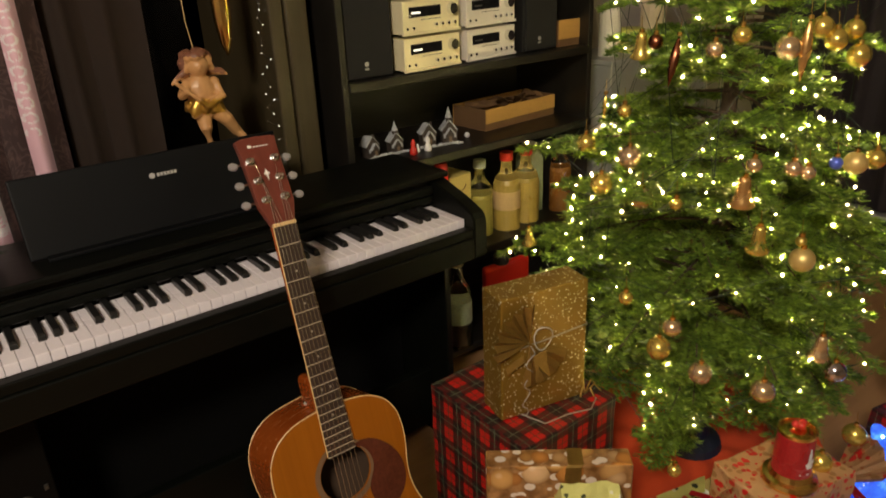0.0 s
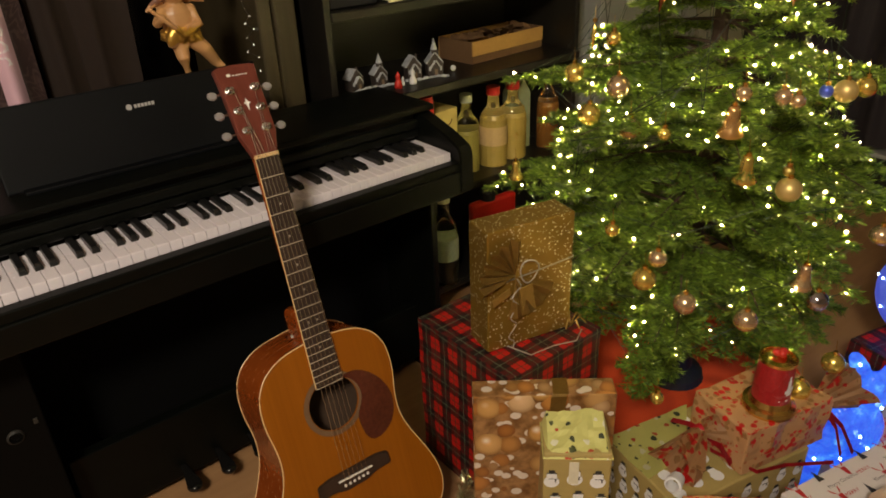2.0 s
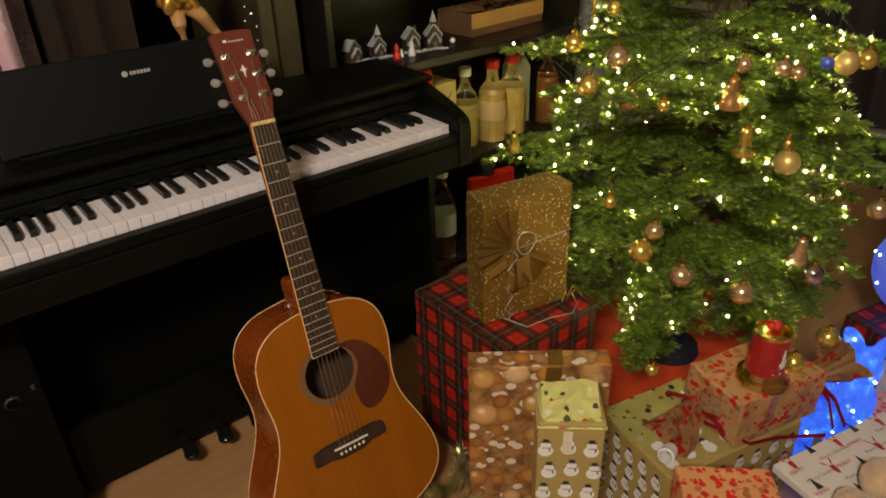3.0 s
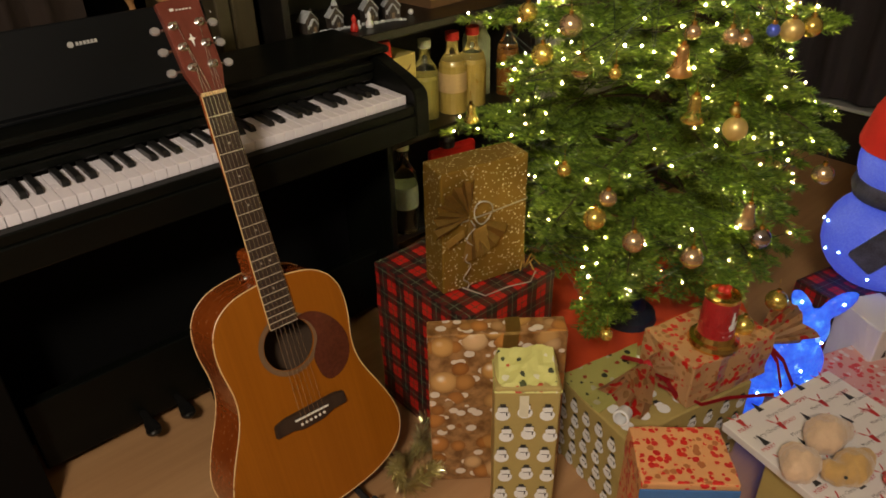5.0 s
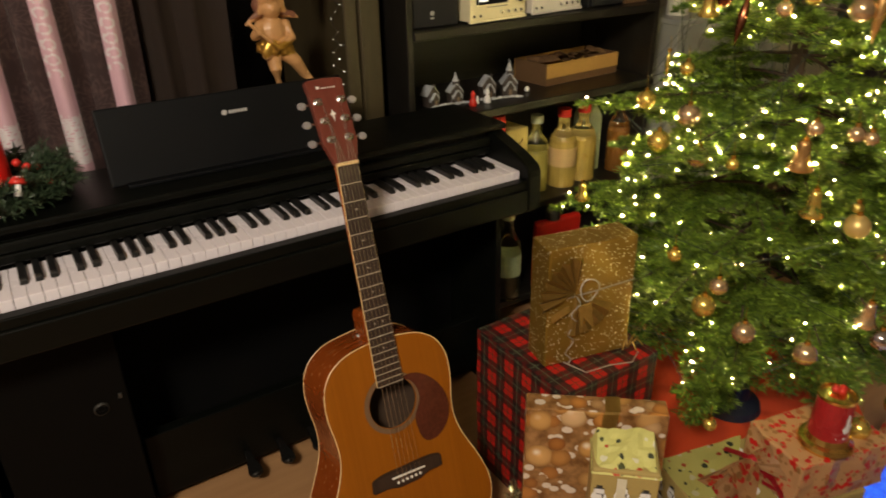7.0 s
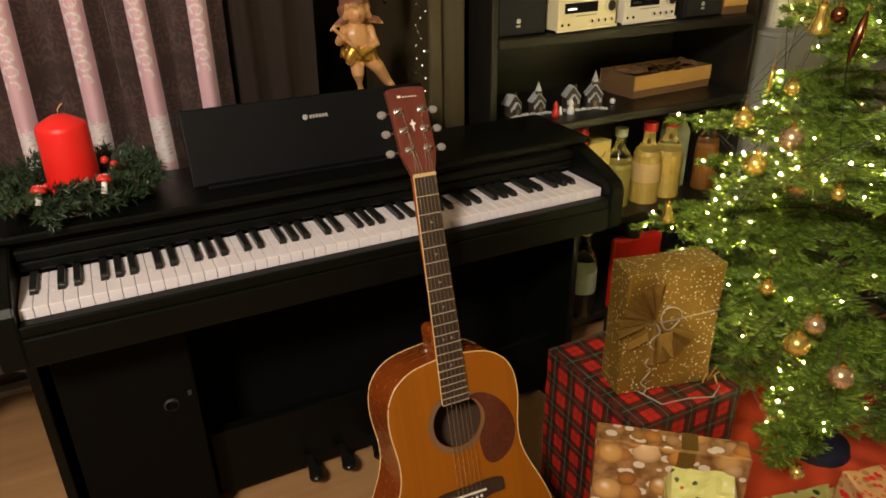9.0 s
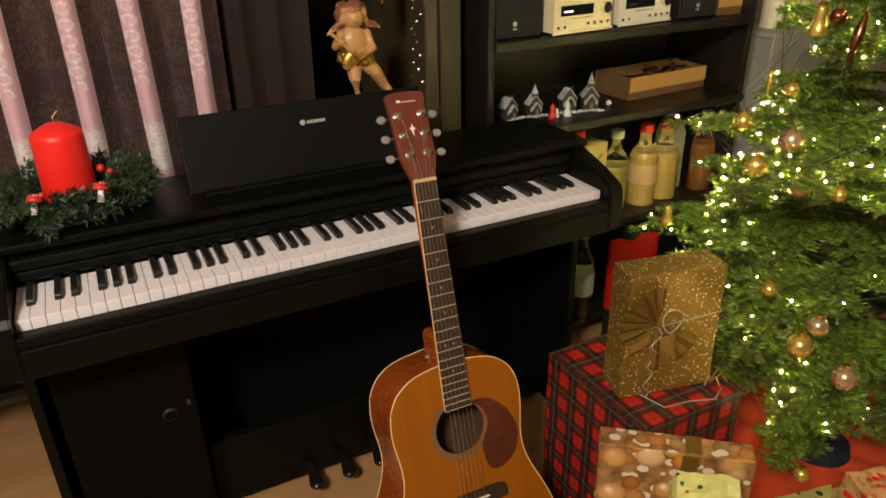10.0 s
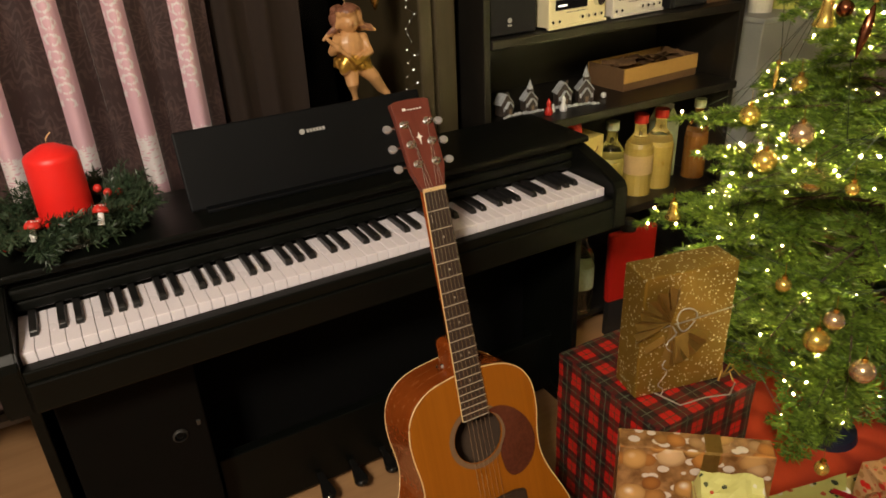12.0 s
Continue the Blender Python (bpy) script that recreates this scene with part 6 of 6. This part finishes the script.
def spray(p, d, length, depth):
    """A flat fan of twiglets along a twig that droops a little at its end."""
    q = p + d * length + Vector((0, 0, -0.10 * length))
    stems.append((tuple(p), tuple(q)))
    if depth == 0 or length < 0.035:
        return
    flat_side = d.cross(UP).normalized()
    n = max(2, int(length / 0.026))
    for k in range(n):
        f = (k + 0.6) / (n + 0.4)
        for sd in (-1, 1):
            if rng.random() < 0.12:
                continue
            dd = (d * 0.75 + flat_side * sd * 0.7 + Vector((0, 0, rng.uniform(-0.25, 0.12)))).normalized()
            spray(p + (q - p) * f, dd, length * (0.62 - 0.42 * f) * rng.uniform(0.75, 1.15), depth - 1)


z = 0.30
while z < 1.94:
    reach = tree_r(z)
    count = max(5, int(5 + 13 * reach))
    turn = rng.random() * 6.28
    for k in range(count):
        a = turn + 2 * math.pi * (k + rng.uniform(-0.4, 0.4)) / count
        out = Vector((math.cos(a), math.sin(a), 0))
        ln = reach * rng.choice((0.62, 0.78, 0.92, 1.0, 1.06, 1.12)) * rng.uniform(0.94, 1.05) * trim(a)
        ln = min(ln, reach) * 0.86 if z < 0.6 else ln
        across = Vector((-math.sin(a), math.cos(a), 0))
        base = Vector((0, 0, z + rng.uniform(-0.045, 0.045)))
        slope = (0.14 if z > 0.8 else 0.02) + rng.uniform(-0.12, 0.16)
        bend = rng.uniform(-0.05, 0.05)
        pts = []
        for s in [i / 7 for i in range(8)]:
            pts.append(base + out * (ln * s) + Vector((0, 0, ln * (slope * s - 0.34 * s * s + 0.12 * s ** 3))) + across * (bend * s * s + 0.015 * math.sin(4 * s + k)))
        tube_bm(pts, 0.0045, 5, limbs, 0.3)
        for p, q in zip(pts[3:], pts[4:]):
            stems.append((tuple(p), tuple(q)))
        s = 0.36
        side = 1
        while s < 0.98:
            i = min(6, int(s * 7))
            p = pts[i] + (pts[i + 1] - pts[i]) * (s * 7 - i)
            d = (out * 0.8 + across * side * rng.uniform(0.5, 0.85) + Vector((0, 0, rng.uniform(-0.34, 0.16)))).normalized()
            spray(p, d, (0.055 + 0.30 * ln * (1 - s)) * rng.uniform(0.7, 1.2), 1)
            side = -side
            s += 0.040 / max(0.12, ln) * rng.uniform(0.8, 1.2)
        spray(pts[-1], (pts[-1] - pts[-2]).normalized(), 0.05, 1)
    z += 0.07 if z < 0.5 else 0.078
tagged(part("bare_wood", limbs, BARK, tree), kind="stuff")
crown = new("crown", needles_mesh("crown", stems, 0.0007, 0.022, 0.0026, NEEDLE, 0.15, 0.7, 3))
crown.parent = tree

# ---- lights and wire on the tree ----
WARM = glow("warm_led", (1.0, 0.80, 0.34), 1400)
WIRE = plain("green_wire", (0.008, 0.02, 0.01), 0.5)
# added see-through shell round each diode; its faint emission imitates bloom
HALO, t_halo, b_halo = nodes_of("led_halo")
b_halo.inputs["Base Color"].default_value = (1.0, 0.95, 0.8, 1)
b_halo.inputs["Emission Color"].default_value = (1.0, 0.80, 0.30, 1)
b_halo.inputs["Emission Strength"].default_value = 0.9
b_halo.inputs["Alpha"].default_value = 0.38
bm = ball_bm(0.0017, segs=8)
bulb = bpy.data.meshes.new("bulb")
bm.to_mesh(bulb)
bm.free()
bulb.materials.append(WARM)
bm = ball_bm(0.0033, (0, 0, 0), (1, 1, 1.15), 10)
halo_mesh = bpy.data.meshes.new("bulb_halo")
bm.to_mesh(halo_mesh)
bm.free()
halo_mesh.materials.append(HALO)
rl = random.Random(21)
# outer twig ends that can carry a bulb
tips, lit = [], []
for p, q in stems:
    q = Vector(q)
    a, r = math.atan2(q.y, q.x), math.hypot(q.x, q.y)
    if 0.26 < q.z < 1.8 and r > 0.68 * tree_r(q.z) * trim(a):
        tips.append((q.z, a, r, q))


def light_string(offset, count):
    s = tagged(empty("fairy_lights", pose(TX, TY, 0)), "string of warm white fairy lights wound round the tree", "fairy lights", "strings of fairy lights")
    pts = []
    for k in range(count):
        f = k / count
        zz = 0.33 + 1.46 * f ** 1.02 + rl.uniform(-0.05, 0.05)
        a = (offset + f * 2 * math.pi * 15 + rl.uniform(-0.25, 0.25) + math.pi) % (2 * math.pi) - math.pi
        some = rl.sample(tips, min(1500, len(tips)))
        free = [c for c in some if all((c[3] - o).length > 0.046 for o in lit)] or some
        near = min(free, key=lambda c: abs(c[0] - zz) * 1.5 + 0.5 * abs((c[1] - a + math.pi) % (2 * math.pi) - math.pi))
        lit.append(near[3])
        r = near[2] * rl.uniform(0.94, 1.02)
        p = Vector((r * math.cos(near[1]), r * math.sin(near[1]), near[0] + rl.uniform(0.004, 0.016)))
        ob = new("bulb", bulb)
        ob.parent, ob.location = s, p
        size = rl.uniform(0.5, 1.02)
        ob.scale = [size] * 3
        # glowing shell that stands in for the halo round the bulb
        halo = new("bulb_halo", halo_mesh)
        halo.parent, halo.location, halo.scale = s, p, [size] * 3
        pts.append(p - Vector((0.012 * math.cos(near[1]), 0.012 * math.sin(near[1]), 0.008)))
    part("wire", tube_bm([tuple(p) for p in pts], 0.0009, 4), WIRE, s)


light_string(0.0, 290)
light_string(1.9, 290)

# ---- tree ornaments ----
BALL_GOLD = plain("bauble_gold", (0.86, 0.66, 0.16), 0.24, 0.85, vary=0.06, relief=0)
BALL_ROSE = plain("bauble_rose", (0.74, 0.55, 0.32), 0.24, 0.85, vary=0.06, relief=0)
BALL_MATTE = plain("bauble_matte", (0.74, 0.55, 0.20), 0.42, 0.6, vary=0.06, relief=0)
BALL_BROWN = plain("bauble_brown", (0.26, 0.10, 0.05), 0.2, 1.0, vary=0.1, relief=0)
BALL_SILVER = plain("bauble_silver", (0.6, 0.58, 0.62), 0.12, 1.0, vary=0.05, relief=0)
GLITTER = plain("glitter_gold", (0.7, 0.5, 0.15), 0.35, 1.0, vary=0.6, scale=120, relief=0.9)
BALL_BLUE = plain("bauble_blue", (0.10, 0.16, 0.75), 0.3, 0.4, vary=0.05, relief=0)
COPPER = plain("copper_bell", (0.76, 0.46, 0.17), 0.26, 0.85, vary=0.08, relief=0.05)
ORNAMENTS = {
    "gold": (BALL_GOLD, "shiny gold glass bauble hanging on the tree"), "rose": (BALL_ROSE, "rose-gold glass bauble hanging on the tree"),
    "matte": (BALL_MATTE, "matte gold bauble hanging on the tree"), "brown": (BALL_BROWN, "dark brown glass bauble hanging on the tree"),
    "clear": (BALL_ROSE, "rosy glass bauble with gold band on the tree"), "silver": (BALL_SILVER, "silver glass bauble hanging on the tree"),
    "glit": (GLITTER, "glittering gold bauble hanging on the tree"), "blue": (BALL_BLUE, "small blue glass bauble on the tree"),
    "amber": (BALL_GOLD, "glowing amber-gold bauble hanging on the tree"),
}


def hook(parent, z, length=0.03):
    part("cap", lathe_bm([(0, z - 0.001), (0.005, z - 0.001), (0.005, z + 0.006), (0, z + 0.006)], 12), GOLD_METAL, parent)
    part("thread", tube_bm([(0, 0, z + 0.005), (0.003, 0.004, z + length)], 0.0006, 5), GOLD_METAL, parent)


def ornament(x, y, z, kind, r):
    r = r * 0.89
    # hung at the outer ends of the twigs, on the room side
    x, y, z = Vector((x, y, z)).lerp(Vector((0.2, -1.24, 1.33)), 0.022)
    if kind in ORNAMENTS:
        material, label = ORNAMENTS[kind]
        o = tagged(empty("tree_bauble", pose(x, y, z)), label, "bauble", "tree baubles")
        part("ball", ball_bm(r, segs=24), material, o, smooth=True)
        if kind == "clear":
            part("gold_band", lathe_bm([(r * 0.96, -r * 0.32), (r * 1.01, -r * 0.3), (r * 1.01, -r * 0.18), (r * 0.99, -r * 0.16)], 24), BALL_GOLD, o)
        hook(o, r)
    elif kind.startswith("bell"):
        material = {"c": COPPER, "g": BALL_GOLD, "r": BALL_ROSE}[kind[-1]]
        o = tagged(empty("tree_bell", pose(x, y, z, 4, -6, 0)), "small metal bell hanging on the tree", "bell", "tree bells")
        prof = [(0.0, r), (0.30 * r, r * 0.97), (0.40 * r, 0.75 * r), (0.46 * r, 0.1 * r), (0.60 * r, -0.55 * r), (0.86 * r, -0.95 * r), (0.83 * r, -r), (0.55 * r, -0.6 * r), (0.40 * r, 0.1 * r)]
        part("bell", lathe_bm(prof, 24), material, o, smooth=True)
        part("clapper", ball_bm(r * 0.16, (0, 0, -r * 0.95), segs=10), material, o, smooth=True)
        hook(o, r)
    else:
        material = {"b": BALL_BROWN, "c": COPPER, "g": BALL_GOLD}[kind[-1]]
        o = tagged(empty("tree_spindle", pose(x, y, z, 0, 14 if kind[-1] == "b" else 3, 0)), "long twisted glass spindle hanging on the tree", "ornament", "tree spindles")
        prof = [(0, -r), (0.03 * r, -0.9 * r), (0.13 * r, -0.45 * r), (0.2 * r, 0.0), (0.17 * r, 0.4 * r), (0.07 * r, 0.85 * r), (0, r)]
        part("spindle", lathe_bm(prof, 14), material, o, smooth=True)
        hook(o, r)


# lower branches
for row in (
    (1.264, -0.456, 0.683, "gold", 0.0160),
    (1.263, -0.542, 0.606, "gold", 0.0260),
    (1.289, -0.621, 0.575, "rose", 0.0245),
    (1.330, -0.428, 0.872, "clear", 0.0244),
    (1.348, -0.495, 0.872, "gold", 0.0141),
    (1.437, -0.593, 0.951, "rose", 0.0166),
    (1.413, -0.592, 0.906, "bellc", 0.0314),
    (1.411, -0.635, 0.824, "bellg", 0.0291),
    (1.457, -0.699, 0.787, "matte", 0.0255),
    (1.482, -0.645, 0.945, "rose", 0.0176),
    (1.502, -0.663, 0.937, "rose", 0.0156),
    (1.584, -0.709, 0.948, "matte", 0.0236),
    (1.631, -0.724, 0.949, "gold", 0.0212),
):
    ornament(*row)
# middle branches
for row in (
    (1.446, -0.764, 0.635, "bellr", 0.0271),
    (1.459, -0.791, 0.588, "silver", 0.0230),
    (1.350, -0.716, 0.555, "clear", 0.0242),
    (1.613, -0.820, 0.683, "clear", 0.0222),
    (1.330, -0.325, 0.879, "gold", 0.0255),
    (1.351, -0.376, 0.942, "rose", 0.0257),
    (1.370, -0.245, 0.945, "gold", 0.0227),
    (1.216, -0.633, 0.390, "gold", 0.0150),
    (1.461, -0.690, 0.820, "glit", 0.0115),
    (1.283, -0.554, 0.649, "clear", 0.0201),
    (1.550, -0.689, 0.951, "blue", 0.0135),
    (1.332, -0.111, 0.698, "bellg", 0.0243),
):
    ornament(*row)
# upper branches
for row in (
    (1.482, -0.512, 1.174, "gold", 0.0199),
    (1.429, -0.328, 1.150, "bellg", 0.0285),
    (1.430, -0.361, 1.158, "brown", 0.0167),
    (1.424, -0.410, 1.124, "spinb", 0.0548),
    (1.453, -0.477, 1.149, "rose", 0.0180),
    (1.525, -0.581, 1.152, "rose", 0.0247),
    (1.583, -0.609, 1.185, "gold", 0.0226),
    (1.602, -0.629, 1.162, "gold", 0.0227),
    (1.644, -0.640, 1.177, "gold", 0.0208),
    (1.641, -0.657, 1.132, "amber", 0.0240),
    (1.548, -0.601, 1.146, "spinc", 0.0618),
    (1.391, -0.274, 1.023, "sping", 0.0298),
    (1.382, -0.333, 1.025, "gold", 0.0161),
):
    ornament(*row)
# two baubles lying on the parcels
for x, y, z, r in ((1.528, -0.775, 0.330, 0.026), (1.640, -0.790, 0.350, 0.027)):
    ornament(x, y, z, "gold", r)
